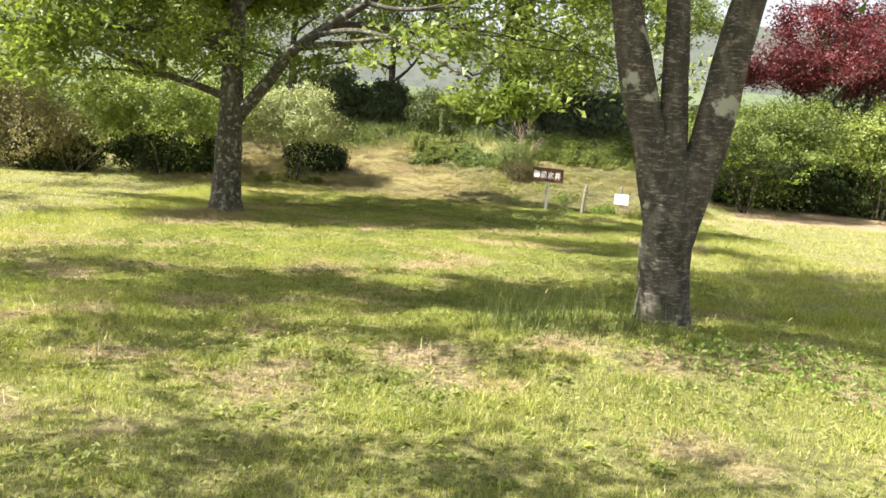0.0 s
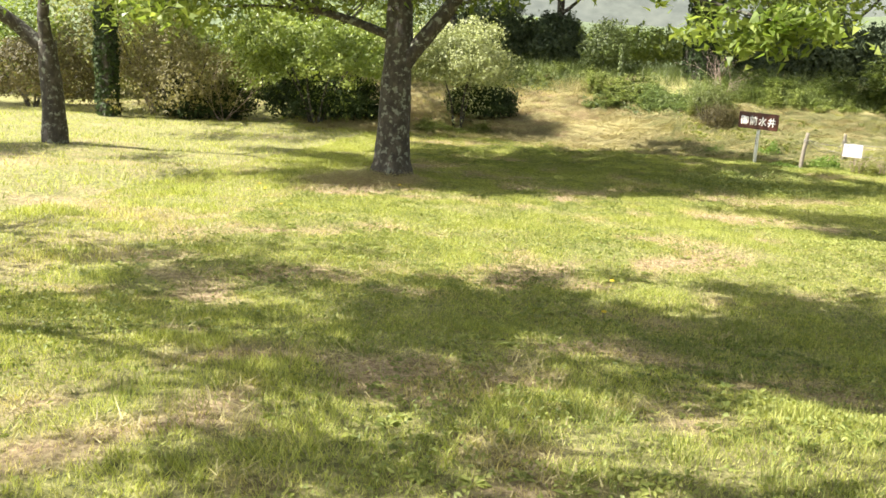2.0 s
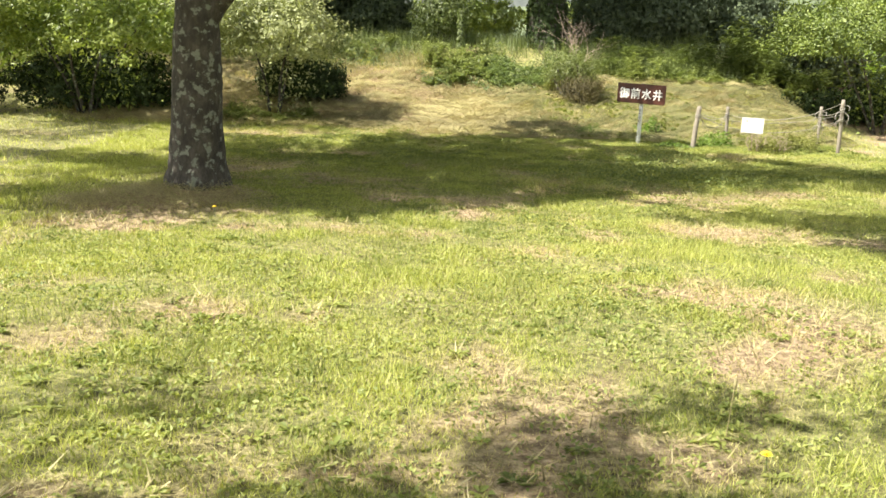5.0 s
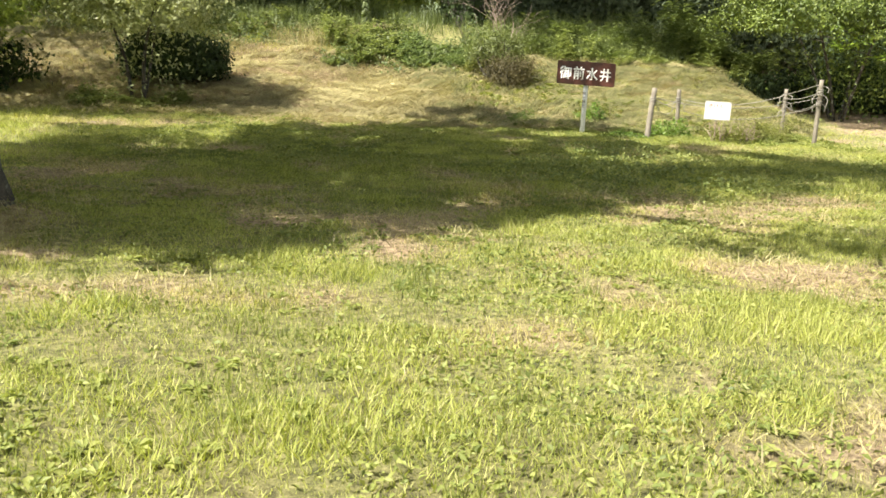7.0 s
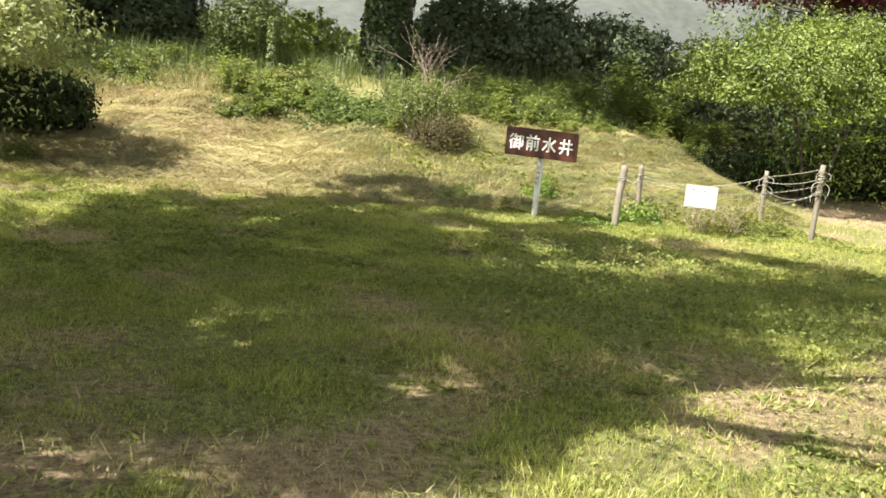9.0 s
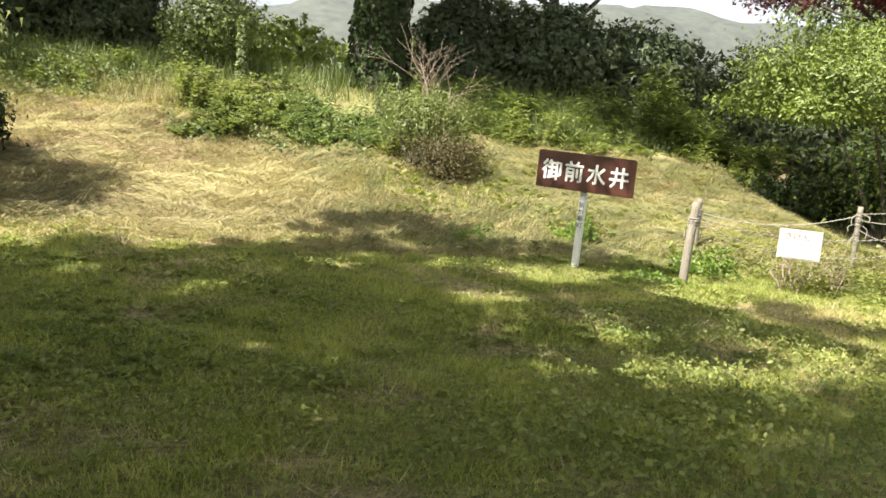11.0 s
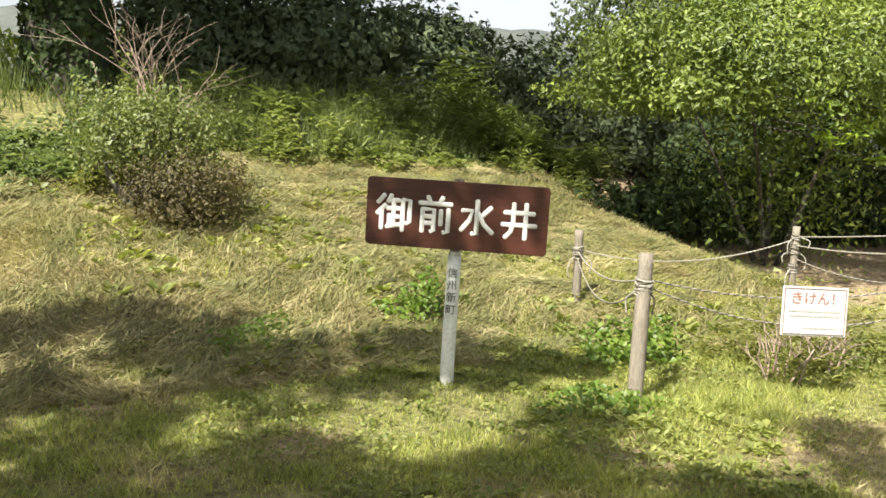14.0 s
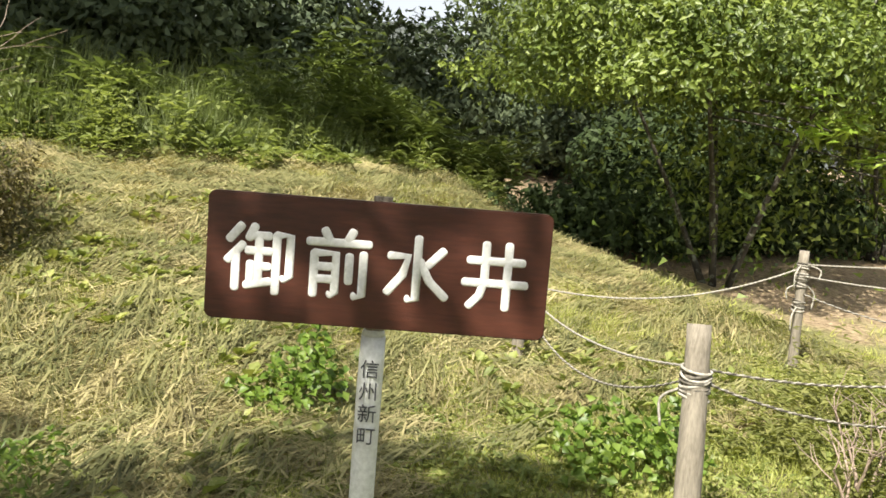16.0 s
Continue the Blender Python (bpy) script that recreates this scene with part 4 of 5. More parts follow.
# evergreen hedge along the terrace
for k, (hx, hy, hr, hz) in enumerate(((-5.4, 40.2, 1.8, 1.5), (-2.9, 40.0, 1.3, 1.0), (4.7, 38.6, 1.2, 1.35), (6.6, 38.0, 1.6, 1.1), (9.0, 38.2, 1.6, 1.3), (11.4, 38.0, 1.8, 1.5), (14.2, 37.6, 1.8, 1.4), (17.4, 37.0, 2.0, 1.5))):
    bush("evergreen_bush", hx, hy, hr, 1.1, hz, 1.0, 8500, 0.125, LEAF_DARK, "dark evergreen bush in a terrace hedge", 61 + k, 4, -0.7, "terrace hedge", 0.4)
for k, (hx, hy, hr, hz) in enumerate(((-9.0, 40, 2.4, 2.2), (-13, 40, 2.6, 2.6), (-13, 36, 2.0, 2.0), (-17, 36, 2.0, 2.2), (-21, 33, 2.0, 2.2))):
    bush("wild_bush", hx, hy, hr, 1.3, hz, 1.1, 6500, 0.13, LEAF_BUSH, "wild green bush beyond the bank", 71 + k, 4, -0.7, "wild bushes", 0.15)

for k, (hx, hy, hr, hz, lift) in enumerate(((17.6, 40.5, 3.0, 3.4, 3.6), (21.6, 39.0, 3.2, 3.6, 4.0), (25.0, 36.0, 3.0, 3.4, 3.6))):
    bush("evergreen_tree", hx, hy, hr, 2.2, hz, lift, 11000, 0.17, LEAF_DARK, "dark dense evergreen tree behind the hedge", 91 + k, 5, -0.8, "evergreens behind the hedge", 0.5)

# red maple
tree("red_maple", 15.4, 35.4, "red-leaved maple with spreading branches", [(0, 0, -0.2), (0, 0, 1.2), (-0.1, 0, 2.4)], [0.3, 0.22, 0.2, 0.17],
     [((0, 0, 2.2), (-0.9, -0.5, 0.45), 3.0, 0.11), ((0, 0, 2.3), (0.9, -0.4, 0.5), 3.0, 0.11), ((0, 0, 2.3), (-0.2, -0.9, 0.7), 2.6, 0.11), ((0, 0, 2.4), (-0.7, 0.6, 0.8), 3.0, 0.1)],
     81, LEAF_RED, 16000, 0.24, 0.10, BARK_DARK, 0.0, 3, (((-0.9, -1.0, 4.9), (3.2, 2.0, 1.1), 80, 13000, 0.26, 0.10), ((-0.6, -0.4, 6.5), (3.0, 2.0, 1.1), 60, 7000, 0.28, 0.12), ((-3.5, -1.0, 4.5), (2.5, 1.5, 0.8), 60, 6500, 0.26, 0.11)), 2.8)


# ---- sign ----
def lettering(name, text, size, material, parent, m, bold=0.0, depth=0.004, label=""):
    cu = bpy.data.curves.new(name, "FONT")
    cu.body, cu.size, cu.extrude, cu.offset = text, size, depth / 2, bold
    cu.align_x, cu.align_y, cu.resolution_u = "CENTER", "CENTER", 3
    tmp = bpy.data.objects.new(name, cu)
    scene.collection.objects.link(tmp)
    me = bpy.data.meshes.new_from_object(tmp.evaluated_get(bpy.context.evaluated_depsgraph_get()))
    bpy.data.objects.remove(tmp)
    me.materials.clear()
    me.materials.append(material)
    return part(name, me, parent, label, m)


def rounded_board(w, h, t, corner, material, name):
    bm = bmesh.new()
    ring = []
    for cx, cz, a0 in ((1, 1, 0), (-1, 1, 90), (-1, -1, 180), (1, -1, 270)):
        for k in range(5):
            a = radians(a0 + k * 22.5)
            ring.append((cx * (w / 2 - corner) + corner * math.cos(a), cz * (h / 2 - corner) + corner * math.sin(a)))
    front = [bm.verts.new((x, -t / 2, z)) for x, z in ring]
    back = [bm.verts.new((x, t / 2, z)) for x, z in ring]
    bm.faces.new(front)
    bm.faces.new(back[::-1])
    for i in range(len(ring)):
        j = (i + 1) % len(ring)
        bm.faces.new((front[j], front[i], back[i], back[j]))
    bmesh.ops.recalc_face_normals(bm, faces=bm.faces)
    bmesh.ops.bevel(bm, geom=[e for e in bm.edges if abs(e.verts[0].co.y - e.verts[1].co.y) < 1e-6], offset=0.004, segments=2, affect="EDGES")
    return from_bm(name, bm, material)


# strokes of the four characters, each a line of points in a unit square
GO = [[(.22, .95), (.05, .75)], [(.25, .68), (.03, .45)], [(.15, .55), (.15, .05)], [(.42, .95), (.34, .78)], [(.36, .82), (.64, .82)], [(.32, .60), (.66, .60)], [(.49, .82), (.49, .15)],
      [(.49, .38), (.64, .38)], [(.37, .42), (.37, .12)], [(.31, .10), (.66, .17)], [(.75, .84), (.95, .84), (.95, .26), (.86, .22)], [(.75, .84), (.75, .02)]]
ZEN = [[(.28, .97), (.35, .84)], [(.70, .97), (.63, .84)], [(.05, .80), (.95, .80)], [(.14, .64), (.14, .04)], [(.14, .64), (.46, .64), (.46, .08), (.39, .05)], [(.14, .45), (.46, .45)],
       [(.14, .27), (.46, .27)], [(.66, .62), (.66, .25)], [(.87, .66), (.87, .06), (.75, .05)]]
SUI = [[(.5, .95), (.5, .06), (.38, .07)], [(.09, .68), (.36, .68), (.29, .42), (.07, .15)], [(.88, .79), (.66, .57)], [(.54, .62), (.69, .34), (.94, .12)]]
SEI = [[(.1, .70), (.9, .70)], [(.04, .38), (.96, .38)], [(.34, .94), (.34, .42), (.28, .2), (.13, .04)], [(.68, .94), (.68, .03)]]


def rounded(stroke):
    """The stroke with its ends drawn out for round caps."""
    p = [Vector((x, z)) for x, z in stroke]
    a, b = (p[0] - p[1]).normalized(), (p[-1] - p[-2]).normalized()
    return [p[0] + a * 0.045, p[0] + a * 0.03] + p + [p[-1] + b * 0.03, p[-1] + b * 0.045]


def ends_of(line):
    return [0.35, 0.8] + [1.0] * (len(line) - 4) + [0.8, 0.35]


def sign():
    foot = Vector((3.055, 27.61, -1.42))
    ob = thing("sign", foot, "brown wooden name sign on a white round post", "sign")
    line = smooth_line([(-0.02, 0.018, -0.3), (-0.02, 0.018, 0.4), (-0.017, 0.016, 0.83)], 4)
    v, f = tube(line, [0.043] * (len(line) - 1) + [0.041], 20)
    part("post", mesh_of("post", v, f, WHITE_POST, True), ob, "white painted round post")
    v, f = tube([(-0.017, 0.016, 0.83), (-0.017, 0.016, 0.85), (-0.017, 0.016, 0.862)], (0.041, 0.034, 0.015), 20)
    part("post_cap", mesh_of("post_cap", v, f, WHITE_POST, True), ob)
    turn = math.degrees(math.atan2(-0.70, 0.86))
    m = pose(-0.02, -0.062, 1.075, 0, 0, 0)
    face = pose(0, 0, 0, 0, 0, turn) @ m
    board = part("board", rounded_board(1.10, 0.412, 0.034, 0.025, BOARD, "board"), ob, "dark red-brown stained board", face)
    v, f = merge([tube([(-0.012, 0.035, -0.22), (-0.012, 0.035, 0.22)], (0.02, 0.02), 6), tube([(0.012, 0.035, -0.22), (0.012, 0.035, 0.22)], (0.02, 0.02), 6)])
    part("bracket", mesh_of("bracket", v, f, POST_WOOD), board, "grey metal strap behind the board")
    for k, strokes in enumerate((GO, ZEN, SUI, SEI)):
        v, f = merge([tube([((x - 0.5) * 0.215, 0, (z - 0.5) * 0.225) for x, z in rounded(st)], [0.0142 * w for w in ends_of(rounded(st))], 10) for st in strokes])
        v = [Vector((p.x, p.y * 0.22, p.z)) for p in v]
        part("character", mesh_of("character", v, f, LETTER, True), board, "white raised character", pose(-0.38 + 0.2525 * k, -0.0175, -0.002))
    for k, ch in enumerate("信州新町"):
        lettering("small_character", ch, 0.066, INK, ob, pose(-0.019, 0.017, 0, 0, 0, turn) @ pose(0.0, -0.0445, 0.72 - 0.076 * k, 90, 0, 0), 0.0, 0.002)


sign()


# ---- rope fence round the old well ----
def strand_path(a, b, sag, n=40):
    a, b = Vector(a), Vector(b)
    return [a.lerp(b, i / n) - Vector((0, 0, sag * 4 * (i / n) * (1 - i / n))) for i in range(n + 1)]


def rope(parent, a, b, sag, thick=0.006, pale=True):
    """Two strands laid round each other."""
    path = strand_path(a, b, sag)
    length = (Vector(b) - Vector(a)).length
    fine = smooth_line(path, 3)
    for k, mat in enumerate((ROPE_PALE, ROPE_DARK if not pale else ROPE_PALE)):
        pts = []
        for i, p in enumerate(fine):
            w = (fine[min(i + 1, len(fine) - 1)] - fine[max(i - 1, 0)]).normalized()
            s = w.cross(Vector((0, 0, 1))).normalized()
            u = s.cross(w)
            ang = i / len(fine) * length / 0.07 * 2 * math.pi + k * math.pi
            pts.append(p + (s * math.cos(ang) + u * math.sin(ang)) * thick * 0.8)
        v, f = tube(pts, [thick] * len(pts), 5)
        part("strand", mesh_of("strand", v, f, mat, True), parent)


def coils(parent, z, radius, seed, turns=9):
    r = random.Random(seed)
    for k in range(turns):
        zz, tx, ty = z + k * 0.012 + r.uniform(-.008, .008), r.uniform(-.25, .25), r.uniform(-.25, .25)
        pts = []
        for i in range(25):
            a = i / 24 * 2 * math.pi
            rr = radius * (1.08 + 0.1 * r.random())
            pts.append((rr * math.cos(a), rr * math.sin(a), zz + rr * (tx * math.cos(a) + ty * math.sin(a))))
        v, f = tube(pts, [0.0058] * 25, 6)
        part("rope_coil", mesh_of("rope_coil", v, f, ROPE_DARK if k % 2 else ROPE_PALE, True), parent)
    for k in range(2):
        a = r.uniform(0, 6.28)
        p = Vector((radius * math.cos(a), radius * math.sin(a), z + 0.02))
        q = p * 1.0 + Vector((math.cos(a) * 0.08, math.sin(a) * 0.08, -r.uniform(0.1, 0.22)))
        v, f = tube(smooth_line([p, (p + q) / 2 + Vector((math.cos(a) * .05, math.sin(a) * .05, 0.02)), q], 4), [0.006] * 9, 5)
        part("rope_end", mesh_of("rope_end", v, f, ROPE_PALE, True), parent)


POSTS = {}


def fence_post(key, x, y, top, radius, lean, label, seed, square=False):
    foot = spot(x, y)
    ob = thing("fence_post", foot, label, "post", "rope fence posts")
    tall = top - foot.z
    pts = smooth_line([(0, 0, -0.25), (lean[0] * 0.5, lean[1] * 0.5, tall * 0.5), (lean[0], lean[1], tall)], 5)
    v, f = tube(pts, np.linspace(radius * 1.05, radius * 0.95, len(pts)), 16, 0.08, seed)
    part("stake", mesh_of("stake", v, f, POST_WOOD, True), ob)
    hold = new("rope_binding")
    hold.parent = ob
    hold.location = (lean[0] * 0.8, lean[1] * 0.8, 0)
    coils(hold, tall - 0.26, radius, seed)
    if key in "cd":
        coils(hold, tall - 0.42, radius, seed + 20, 6)
        coils(hold, tall - 0.12, radius, seed + 30, 4)
    POSTS[key] = foot + Vector((lean[0], lean[1], tall))


fence_post("a", 4.02, 26.985, -0.53, 0.047, (0.12, 0.13), "weathered leaning wooden stake bound with rope", 91)
fence_post("b", 5.66, 29.5, -0.70, 0.042, (-0.03, 0.0), "weathered wooden stake bound with rope", 92)
fence_post("c", 7.41, 28.45, -0.55, 0.036, (0.0, 0.02), "slim grey wooden stake with tangled rope", 93)
fence_post("d", 6.9, 26.4, -0.24, 0.038, (-0.1, -0.12), "tall leaning stake wound with loose rope", 94)
fence = thing("rope_fence", POSTS["a"], "sagging twisted rope strung between stakes", "rope")
o = POSTS["a"]


def at_post(k, down):
    return POSTS[k] - o - Vector((0, 0, down))


for a, b, da, db, sag, pale in (("a", "b", .16, .2, .10, True), ("a", "b", .2, .26, .22, False), ("b", "c", .18, .12, .14, True), ("c", "d", .10, .06, .015, True),
                                ("c", "d", .18, .2, .05, True), ("a", "d", .16, .3, .16, False), ("a", "d", .2, .42, .26, False), ("c", "d", .3, .4, .12, False)):
    rope(fence, at_post(a, da), at_post(b, db), sag * 1.15, 0.004, pale)


def danger_notice():
    c = Vector((5.10, 26.56, -0.845))
    ob = thing("warning_notice", c, "white laminated warning notice with red heading hung on rope", "notice")
    turn = math.degrees(math.atan2(-0.195, 0.385))
    m = pose(0, 0, 0, -4, 0, turn)
    sheet = part("sheet", rounded_board(0.435, 0.315, 0.006, 0.006, NOTICE, "sheet"), ob, "", m)
    for k, (w, h, x, z) in enumerate(((0.41, 0.004, 0, 0.145), (0.41, 0.004, 0, -0.145), (0.004, 0.29, -0.203, 0), (0.004, 0.29, 0.203, 0))):
        part("border_line", rounded_board(w, h, 0.002, 0.0015, RED_INK, "border_line"), sheet, "", pose(x, -0.004, z))
    lettering("heading", "きけん！", 0.088, RED_INK, sheet, pose(0.01, -0.0042, 0.078, 90, 0, 0), 0.0016, 0.002)
    for w, x, z in ((0.35, 0, 0.002), (0.34, 0.0, -0.028), (0.24, 0.04, -0.105)):
        part("text_line", rounded_board(w, 0.011, 0.002, 0.003, GREY_INK, "text_line"), sheet, "", pose(x, -0.004, z))


danger_notice()


# ---- weeds, twigs, flowers ----
def weed_patch(name, x, y, rx, ry, tall, n, size, leaf, label, seed, width=0.5):
    """Low leafy weeds covering a patch; taller in the middle."""
    a, q = rng.uniform(0, 2 * np.pi, n), np.sqrt(rng.random(n))
    px, py = x + rx * q * np.cos(a), y + ry * q * np.sin(a)
    rag = vnoise(px, py, 0.22, seed + 1) * 0.6 + vnoise(px, py, 0.5, seed) * 0.4
    keep = rng.random(n) < np.clip(2.2 * rag - 0.35 - 0.5 * q ** 3, 0.03, 1)
    px, py, q, rag, n = px[keep], py[keep], q[keep], rag[keep], int(keep.sum())
    top = tall * step(0.2, 0.85, rag) * (1.3 - 0.6 * q ** 2)
    z = height(px, py) + 0.02 + top * rng.random(n) ** 0.6
    c = np.stack([px, py, z], 1)
    lv, lf = leaves(c, rng.normal(size=c.shape) * 0.5 + np.array([0, -0.3, 0.9]), size, size * width, 0.1)
    tagged(new(name, mesh_of(name, lv, lf, leaf)), label, "weeds", kind="stuff")


def tall_grass(name, x, y, rx, ry, tall, n, label, material, wide=0.012):
    a, q = rng.uniform(0, 2 * np.pi, n), np.sqrt(rng.random(n))
    px, py = x + rx * q * np.cos(a), y + ry * q * np.sin(a)
    h = tall * rng.uniform(0.4, 1.1, n) * (0.5 + vnoise(px, py, 0.4, 77))
    blades(px, py, h, np.full(n, wide), rng.uniform(0.1, 0.7, n), name, label, material)


weed_patch("bank_weeds", 0.3, 33.5, 2.1, 1.5, 0.35, 5000, 0.075, LEAF_WEED, "ivy and brambles spilling down the bank", 101, 0.7)
weed_patch("terrace_weeds", 5.9, 34.7, 3.6, 0.8, 0.3, 4000, 0.08, LEAF_WEED, "lush weeds along the bank top", 102)
weed_patch("terrace_weeds", -4.5, 35.2, 3.6, 1.6, 0.4, 8000, 0.08, LEAF_WEED, "lush weeds along the bank top", 103)
tall_grass("tall_grass", 5.6, 34.7, 3.6, 0.8, 0.7, 6000, "tall green grass on the bank top", LEAF_WEED)
tall_grass("tall_grass", -1.7, 34.4, 1.0, 0.4, 0.42, 900, "tall dry straw on the bank edge", STRAW)
tall_grass("tall_grass", -2, 37.5, 9, 2.5, 0.5, 12000, "rough green grass on the terrace", LEAF_WEED, 0.02)
def weed_clumps(n, x0, x1, y0, y1, low, high, leaf, label, size=0.09, slim=0.16):
    """Upright leafy weeds in uneven clumps: bent stalks with leaves up their length."""
    cx, cy = rng.uniform(x0, x1, n), rng.uniform(y0, y1, n)
    keep = vnoise(cx, cy, 0.8, 82) * 0.6 + vnoise(cx, cy, 0.3, 83) * 0.4 + 0.35 * np.sin(np.pi * (cy - y0) / (y1 - y0)) > 0.62
    cx, cy, n = cx[keep], cy[keep], int(keep.sum())
    tall = rng.uniform(low, high, n) * (0.25 + 1.7 * vnoise(cx, cy, 0.8, 81) ** 1.5)
    stalks, each = 5, 11
    k = n * stalks * each
    T = np.repeat(tall, stalks * each)
    la = np.repeat(rng.uniform(0, 2 * np.pi, n * stalks), each)
    lean = np.repeat(rng.uniform(0.05, 0.5, n * stalks), each)
    jx, jy = np.repeat(rng.normal(0, 0.07, n * stalks), each), np.repeat(rng.normal(0, 0.07, n * stalks), each)
    q = rng.random(k) ** 0.8
    px = np.repeat(cx, stalks * each) + jx + T * lean * q * q * np.cos(la)
    py = np.repeat(cy, stalks * each) + jy + T * lean * q * q * np.sin(la)
    z = np.repeat(height(cx, cy), stalks * each) + T * q * (1 - 0.25 * lean * q)
    a = rng.uniform(0, 2 * np.pi, k)
    d = unit(np.stack([np.cos(a), np.sin(a), rng.uniform(-0.1, 0.9, k)], 1))
    side = unit(np.cross(d, np.array([0.0, 0.0, 1.0])))
    L = (size * rng.uniform(0.6, 1.5, k))[:, None]
    W = L * slim * rng.uniform(0.7, 1.4, (k, 1))
    foot = np.stack([px, py, z], 1)
    verts = np.stack([foot, foot + d * L * 0.5 + side * W, foot + d * L - np.array([0, 0, 0.25]) * L, foot + d * L * 0.5 - side * W], 1).reshape(-1, 3)
    i = np.arange(k)[:, None] * 4
    faces = np.concatenate([i + [0, 1, 2], i + [0, 2, 3]], 1).reshape(-1, 3)
    tagged(new("weed_clumps", mesh_of("weed_clumps", verts, faces, leaf)), label, "weeds", kind="stuff")


weed_clumps(380, 2.8, 10.4, 33.9, 35.8, 0.35, 0.95, LEAF_WEED, "rank green weeds along the bank top", 0.2, 0.075)
weed_clumps(230, 3.0, 9.6, 33.3, 34.8, 0.12, 0.55, LEAF_LUSH, "fresh green weeds on the bank's shoulder", 0.10, 0.2)
weed_clumps(210, -1.4, 1.0, 32.6, 35.0, 0.15, 0.5, LEAF_LUSH, "brambles and weeds spilling down the bank", 0.09, 0.28)
weed_clumps(230, 0.3, 2.2, 32.6, 34.6, 0.25, 0.65, LEAF_SAGE, "upright grey-green weeds on the bank", 0.13, 0.09)
weed_clumps(150, -7.5, -1.4, 34.4, 36.6, 0.15, 0.45, LEAF_LUSH, "fresh green weeds on the bank's shoulder", 0.10, 0.2)
weed_clumps(120, 1.7, 3.2, 32.2, 33.2, 0.2, 0.5, LEAF_OLIVE, "yellowing weeds round the dry bush", 0.07, 0.2)
weed_clumps(60, 5.4, 6.8, 26.6, 28.0, 0.15, 0.5, LEAF_OLIVE, "yellowing weeds inside the rope fence", 0.07, 0.14)
weed_clumps(70, -6.2, -4.0, 28.6, 29.6, 0.1, 0.35, LEAF_LUSH, "green weeds at the foot of the pale bush", 0.08, 0.2)
weed_patch("leafy_weeds", 3.66, 29.15, 0.36, 0.3, 0.4, 800, 0.055, LEAF_HERB, "bright green leafy weeds behind the sign", 104, 0.8)
weed_patch("leafy_weeds", 4.78, 27.85, 0.5, 0.35, 0.4, 1000, 0.06, LEAF_HERB, "bright green leafy weeds round the old well", 105, 0.8)
weed_patch("leafy_weeds", 3.65, 26.85, 0.45, 0.3, 0.14, 420, 0.055, LEAF_HERB, "bright green leafy weeds at a stake", 106, 0.7)
weed_patch("leafy_weeds", 2.1, 28.6, 0.3, 0.2, 0.34, 420, 0.05, LEAF_HERB, "small green herb in the mown bank", 119, 0.4)
weed_patch("leafy_weeds", 6.0, 27.1, 0.9, 0.7, 0.3, 420, 0.05, LEAF_OLIVE, "rank weeds inside the rope fence", 107, 0.4)
weed_patch("clover", 2.6, 23.8, 1.6, 1.4, 0.12, 4200, 0.04, LEAF_TURF, "broadleaf weeds in the shaded lawn", 118, 0.6)
weed_patch("clover", 1.6, 21.6, 1.8, 2.0, 0.12, 4500, 0.04, LEAF_TURF, "low clover and broadleaf weeds in the lawn", 108, 0.8)
weed_patch("leafy_weeds", 2.5, 5.9, 1.1, 0.9, 0.12, 1500, 0.04, LEAF_HERB, "weeds round the cherry's foot", 109, 0.6)
tall_grass("grass_tuft", 3.2, 30.1, 3.4, 1.9, 0.11, 4200, "loose grass tufts in the mown bank", LEAF_OLIVE, 0.008)
rosettes(420, 1.4, 6.8, 28.2, 32.6, LEAF_TURF, "bank_rosettes", "low green weeds coming through the straw", 0.05, 0.14, 1.3, 0.6)
tall_grass("grass_tuft", 1.0, 6.7, 0.8, 0.5, 0.34, 520, "long grass tuft by the cherry's foot", LEAF_WEED, 0.007)


def ivy_stem(x, y, tall, label):
    foot = spot(x, y)
    ob = thing("climbing_ivy", foot, label, "ivy")
    v, f = tube(smooth_line([(0, 0, -0.1), (0.03, 0, tall * 0.5), (0, 0.02, tall)], 4), np.linspace(0.03, 0.012, 9), 6)
    part("stem", mesh_of("stem", v, f, BARK_DARK, True), ob)
    n = int(420 * tall)
    a, z = rng.uniform(0, 2 * np.pi, n), rng.uniform(0.02, tall, n)
    out = np.stack([np.cos(a), np.sin(a), np.full(n, 0.3)], 1)
    c = out * (0.06 + 0.07 * rng.random((n, 1))) + np.array([0, 0, 1]) * z[:, None]
    lv, lf = leaves(c, out, 0.07, 0.055, 0.4)
    part("leaves", mesh_of("leaves", lv, lf, LEAF_WEED), ob)


ivy_stem(-0.37, 35.4, 1.25, "upright stem wrapped in bright ivy")


def cuttings(x, y, rx, ry, n, label):
    a, q = rng.uniform(0, 2 * np.pi, n), rng.random(n) ** 0.6
    blades(x + rx * q * np.cos(a), y + ry * q * np.sin(a), rng.uniform(0.08, 0.30, n), rng.uniform(0.005, 0.009, n), np.ones(n), "cut_straw", label, STRAW, True)


cuttings(-4.75, 17.5, 1.1, 0.55, 3600, "heap of dry cuttings at a tree's foot")


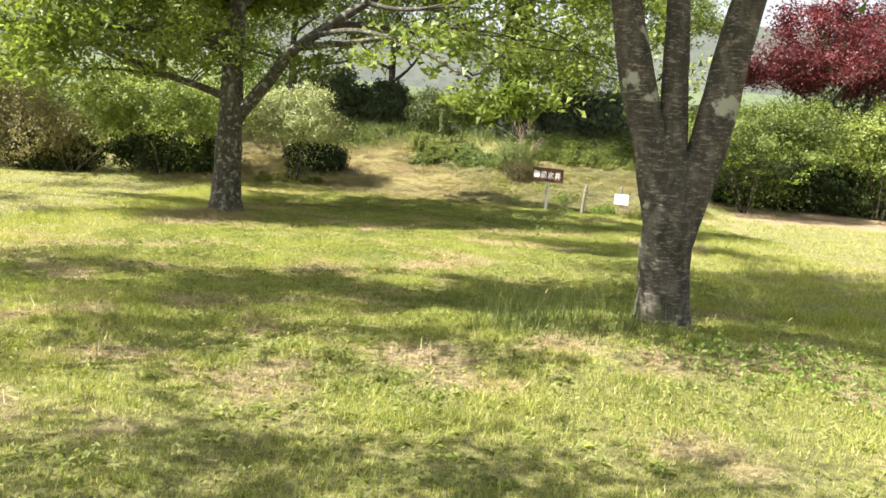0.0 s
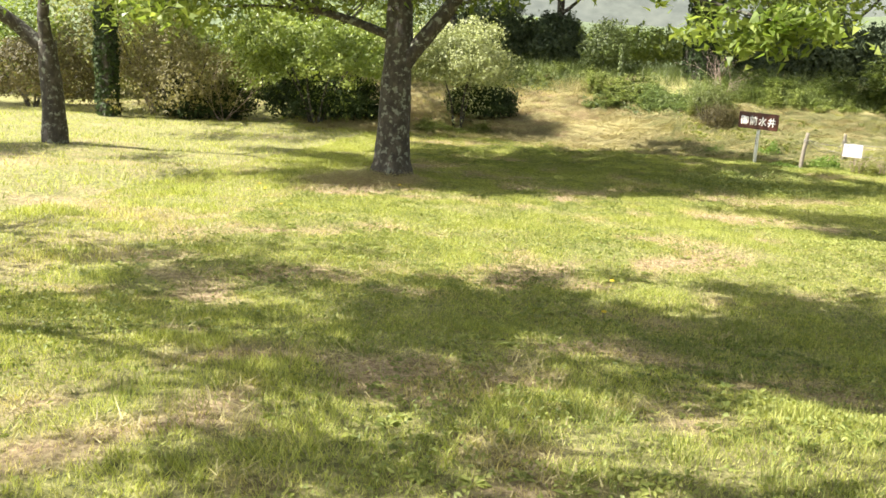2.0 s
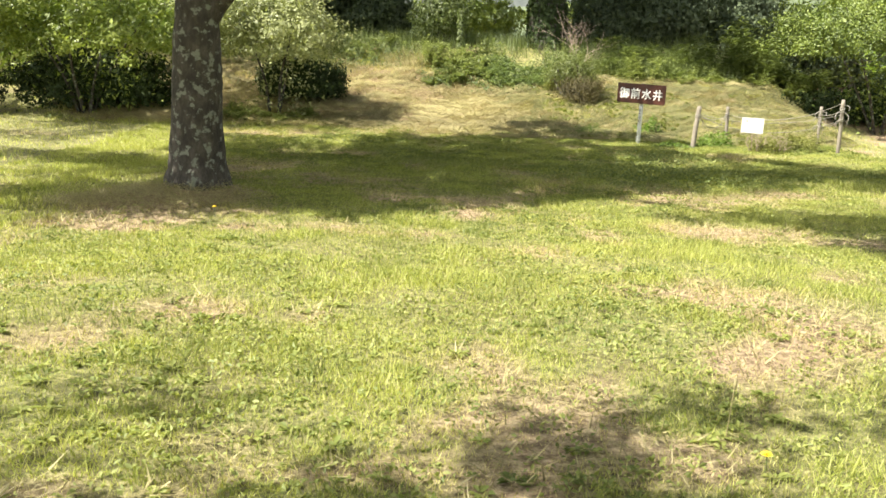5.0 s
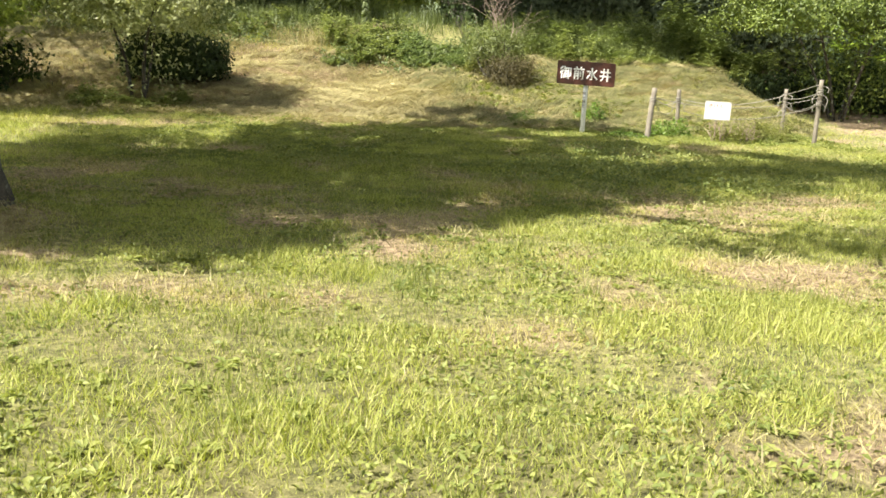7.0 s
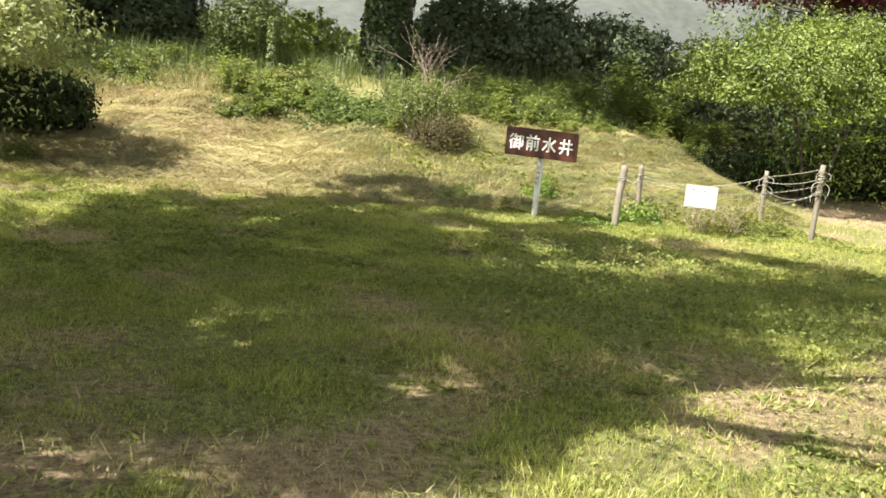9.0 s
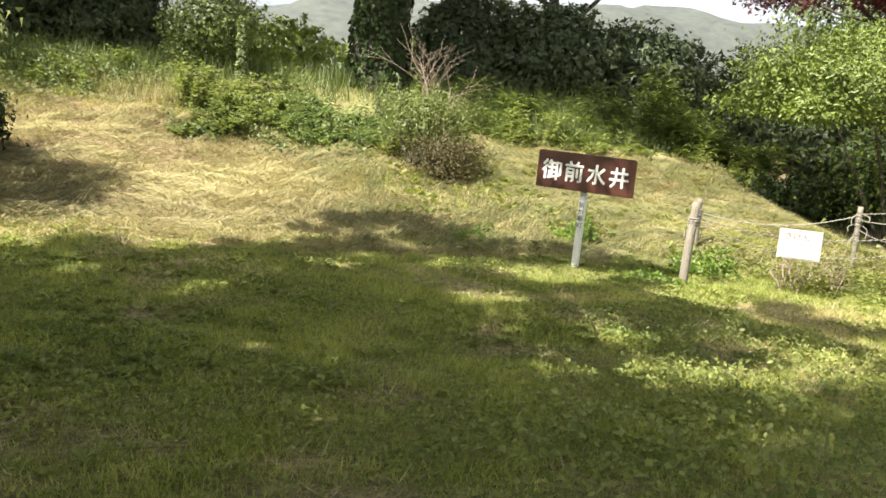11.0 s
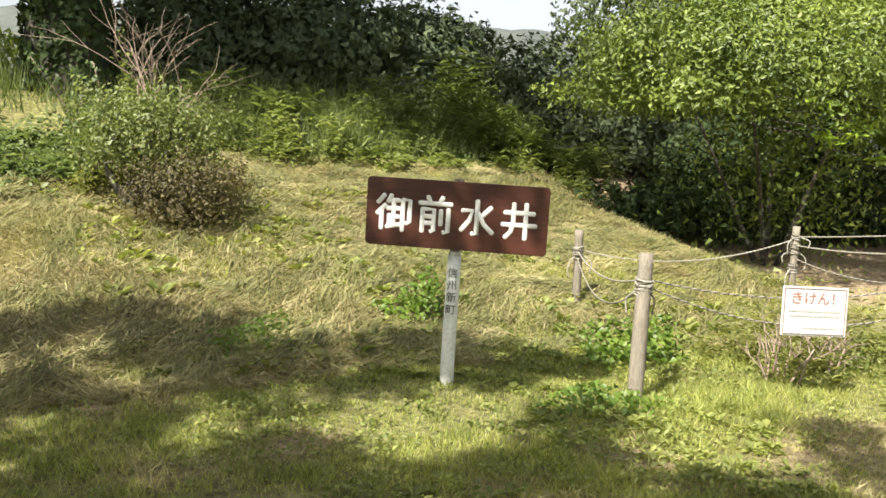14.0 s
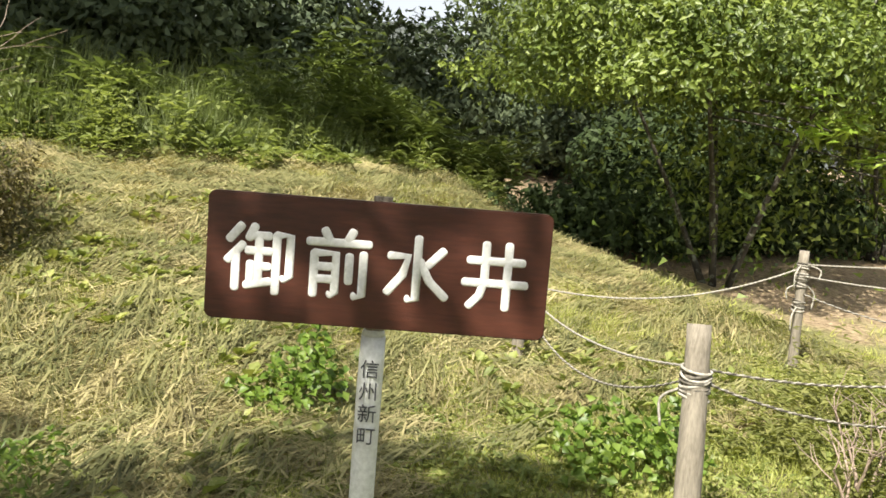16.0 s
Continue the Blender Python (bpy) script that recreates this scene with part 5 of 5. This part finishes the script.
def twiggy(name, x, y, tall, label, seed, n=9, spread=0.6, thick=0.011):
    """Dry bare stems that fork."""
    foot = spot(x, y)
    ob = thing(name, foot, label, "twigs")
    r, ends = random.Random(seed), []
    for i in range(n):
        a = r.uniform(0, 6.28)
        bits = []
        grow(r, Vector((r.uniform(-.1, .1), r.uniform(-.1, .1), -0.05)), Vector((math.cos(a) * spread, math.sin(a) * spread, 1)), tall * r.uniform(0.4, 0.62), thick, 2, bits, ends, 0, 0.22)
        v, f = merge(bits)
        part("stem", mesh_of("stem", v, f, TWIG, True), ob)


twiggy("dry_twigs", 2.75, 33.2, 1.9, "bare dry pinkish twigs standing on the bank", 111, 9, 0.16, 0.012)
twiggy("dry_twigs", 5.35, 26.95, 0.6, "dry weed stalks inside the rope fence", 114, 7, 0.35)
twiggy("dry_twigs", 5.9, 27.0, 0.5, "dry weed stalks inside the rope fence", 115, 7, 0.4)
twiggy("dry_twigs", -12.0, 29.0, 2.6, "bare branching dead shrub", 112, 8, 0.9)
twiggy("dry_twigs", -14.5, 29.5, 3.2, "bare branching dead shrub", 113, 9, 0.7)


def bramble_cane(x, y, tip, label):
    """An arching cane with small leaves along it."""
    foot = spot(x, y)
    ob = thing("bramble_cane", foot, label, "bramble")
    end = Vector(tip) - foot
    line = smooth_line([(0, 0, -0.08), end * 0.45 + Vector((0.05, 0, 0.04)), end], 8)
    v, f = tube(line, np.linspace(0.009, 0.004, len(line)), 6)
    part("cane", mesh_of("cane", v, f, TWIG, True), ob)
    c = np.repeat(np.array([tuple(q) for q in line[5:]]), 5, 0)
    c = c + rng.normal(size=c.shape) * 0.028
    lv, lf = leaves(c, rng.normal(size=c.shape) + np.array([0, -0.4, 0.6]), 0.06, 0.038, 0.2)
    part("leaves", mesh_of("leaves", lv, lf, LEAF_SAGE), ob)


bramble_cane(2.03, 33.6, (1.44, 33.5, 0.66), "thin leafy bramble cane arching from the bank")
bramble_cane(2.1, 32.9, (1.95, 32.9, 0.62), "thin leafy bramble cane beside bare twigs")


def grass_stalk(x, y, tall, lean, label):
    """One tall flowering stalk with a thin seed head."""
    foot = spot(x, y)
    ob = thing("grass_stalk", foot, label, "grass", "grass stalks")
    line = smooth_line([(0, 0, -0.02), (lean * 0.3, 0, tall * 0.55), (lean, 0.02, tall)], 4)
    v, f = tube(line, np.linspace(0.0035, 0.0018, len(line)), 5)
    part("stalk", mesh_of("stalk", v, f, STRAW, True), ob)
    v, f = tube(smooth_line([(lean * 0.9, 0.018, tall * 0.93), (lean * 1.05, 0.02, tall * 1.02), (lean * 1.3, 0.03, tall * 1.12)], 3), [0.002, 0.005, 0.007, 0.007, 0.006, 0.004, 0.002], 6, 0.5, 3)
    part("seed_head", mesh_of("seed_head", v, f, STRAW, True), ob)


for gx, gy, gt, gl in ((1.2, 23.05, 0.38, -0.08), (1.46, 23.6, 0.26, -0.06), (0.55, 6.9, 0.30, -0.12), (0.75, 6.75, 0.26, 0.05), (1.0, 6.7, 0.24, 0.08), (2.35, 6.75, 0.34, -0.12), (2.5, 6.6, 0.22, 0.1), (-0.85, 11.6, 0.24, 0.02), (-2.6, 7.6, 0.2, 0.05), (2.6, 24.2, 0.22, 0.03)):
    grass_stalk(gx, gy, gt, gl, "tall thin dry grass stalk standing in the lawn")


def spring_shoots():
    """Lime-green shoots of long leaves that stand out from the large bush."""
    r = random.Random(17)
    for k in range(13):
        p = Vector((r.uniform(8.6, 11.8), r.uniform(29.0, 29.35), r.uniform(-0.15, 0.75)))
        ob = thing("spring_shoot", p, "lime-green leafy shoot hanging from the large bush", "shoot", "spring shoots")
        v, f = tube(smooth_line([(0.0, 1.0, 0.15), (0, 0.4, 0.08), (0, 0, 0)], 3), np.linspace(0.012, 0.004, 7), 5)
        part("twig", mesh_of("twig", v, f, BARK_DARK, True), ob)
        n = 26
        c = rng.normal(size=(n, 3)) * np.array([0.22, 0.10, 0.045]) + np.array([0, 0, 0.02])
        lv, lf = leaves(c, rng.normal(size=(n, 3)) * 0.35 + np.array([0, -0.2, 1]), 0.15, 0.05, 0.3)
        part("foliage", mesh_of("foliage", lv, lf, LEAF_LIME), ob)


spring_shoots()


def dandelion():
    ob = thing("dandelion", (0, 0, 0), "yellow dandelion flower in the grass", "flower", "dandelions")
    v, f = tube([(0, 0, -0.02), (0.005, 0, 0.05), (0.0, 0, 0.10)], (0.003, 0.0025, 0.0025), 6)
    part("stalk", mesh_of("stalk", v, f, LEAF_WEED, True), ob)
    bits = []
    for ring, count, lift in ((0.024, 18, 0.100), (0.018, 14, 0.106), (0.010, 9, 0.110)):
        for k in range(count):
            a = 2 * math.pi * k / count + ring * 50
            d, s = Vector((math.cos(a), math.sin(a), 0)), Vector((-math.sin(a), math.cos(a), 0))
            b = Vector((0, 0, lift - 0.004))
            bits.append(([b, b + d * ring * 0.6 + s * 0.004, b + d * ring + Vector((0, 0, 0.005)), b + d * ring * 0.6 - s * 0.004], [(0, 1, 2, 3)]))
    v, f = merge(bits)
    part("bloom", mesh_of("bloom", v, f, YELLOW), ob)
    return ob


first = dandelion()
FLOWERS = [(-5.75, 15.07), (-5.8, 15.65), (-5.55, 15.2), (-4.86, 13.9), (-0.84, 11.22), (-0.92, 10.03), (-3.96, 16.7)]
first.location = spot(*FLOWERS[0])
for fx, fy in FLOWERS[1:]:
    copy_thing(first, pose(*spot(fx, fy), 0, 0, fx * 70))
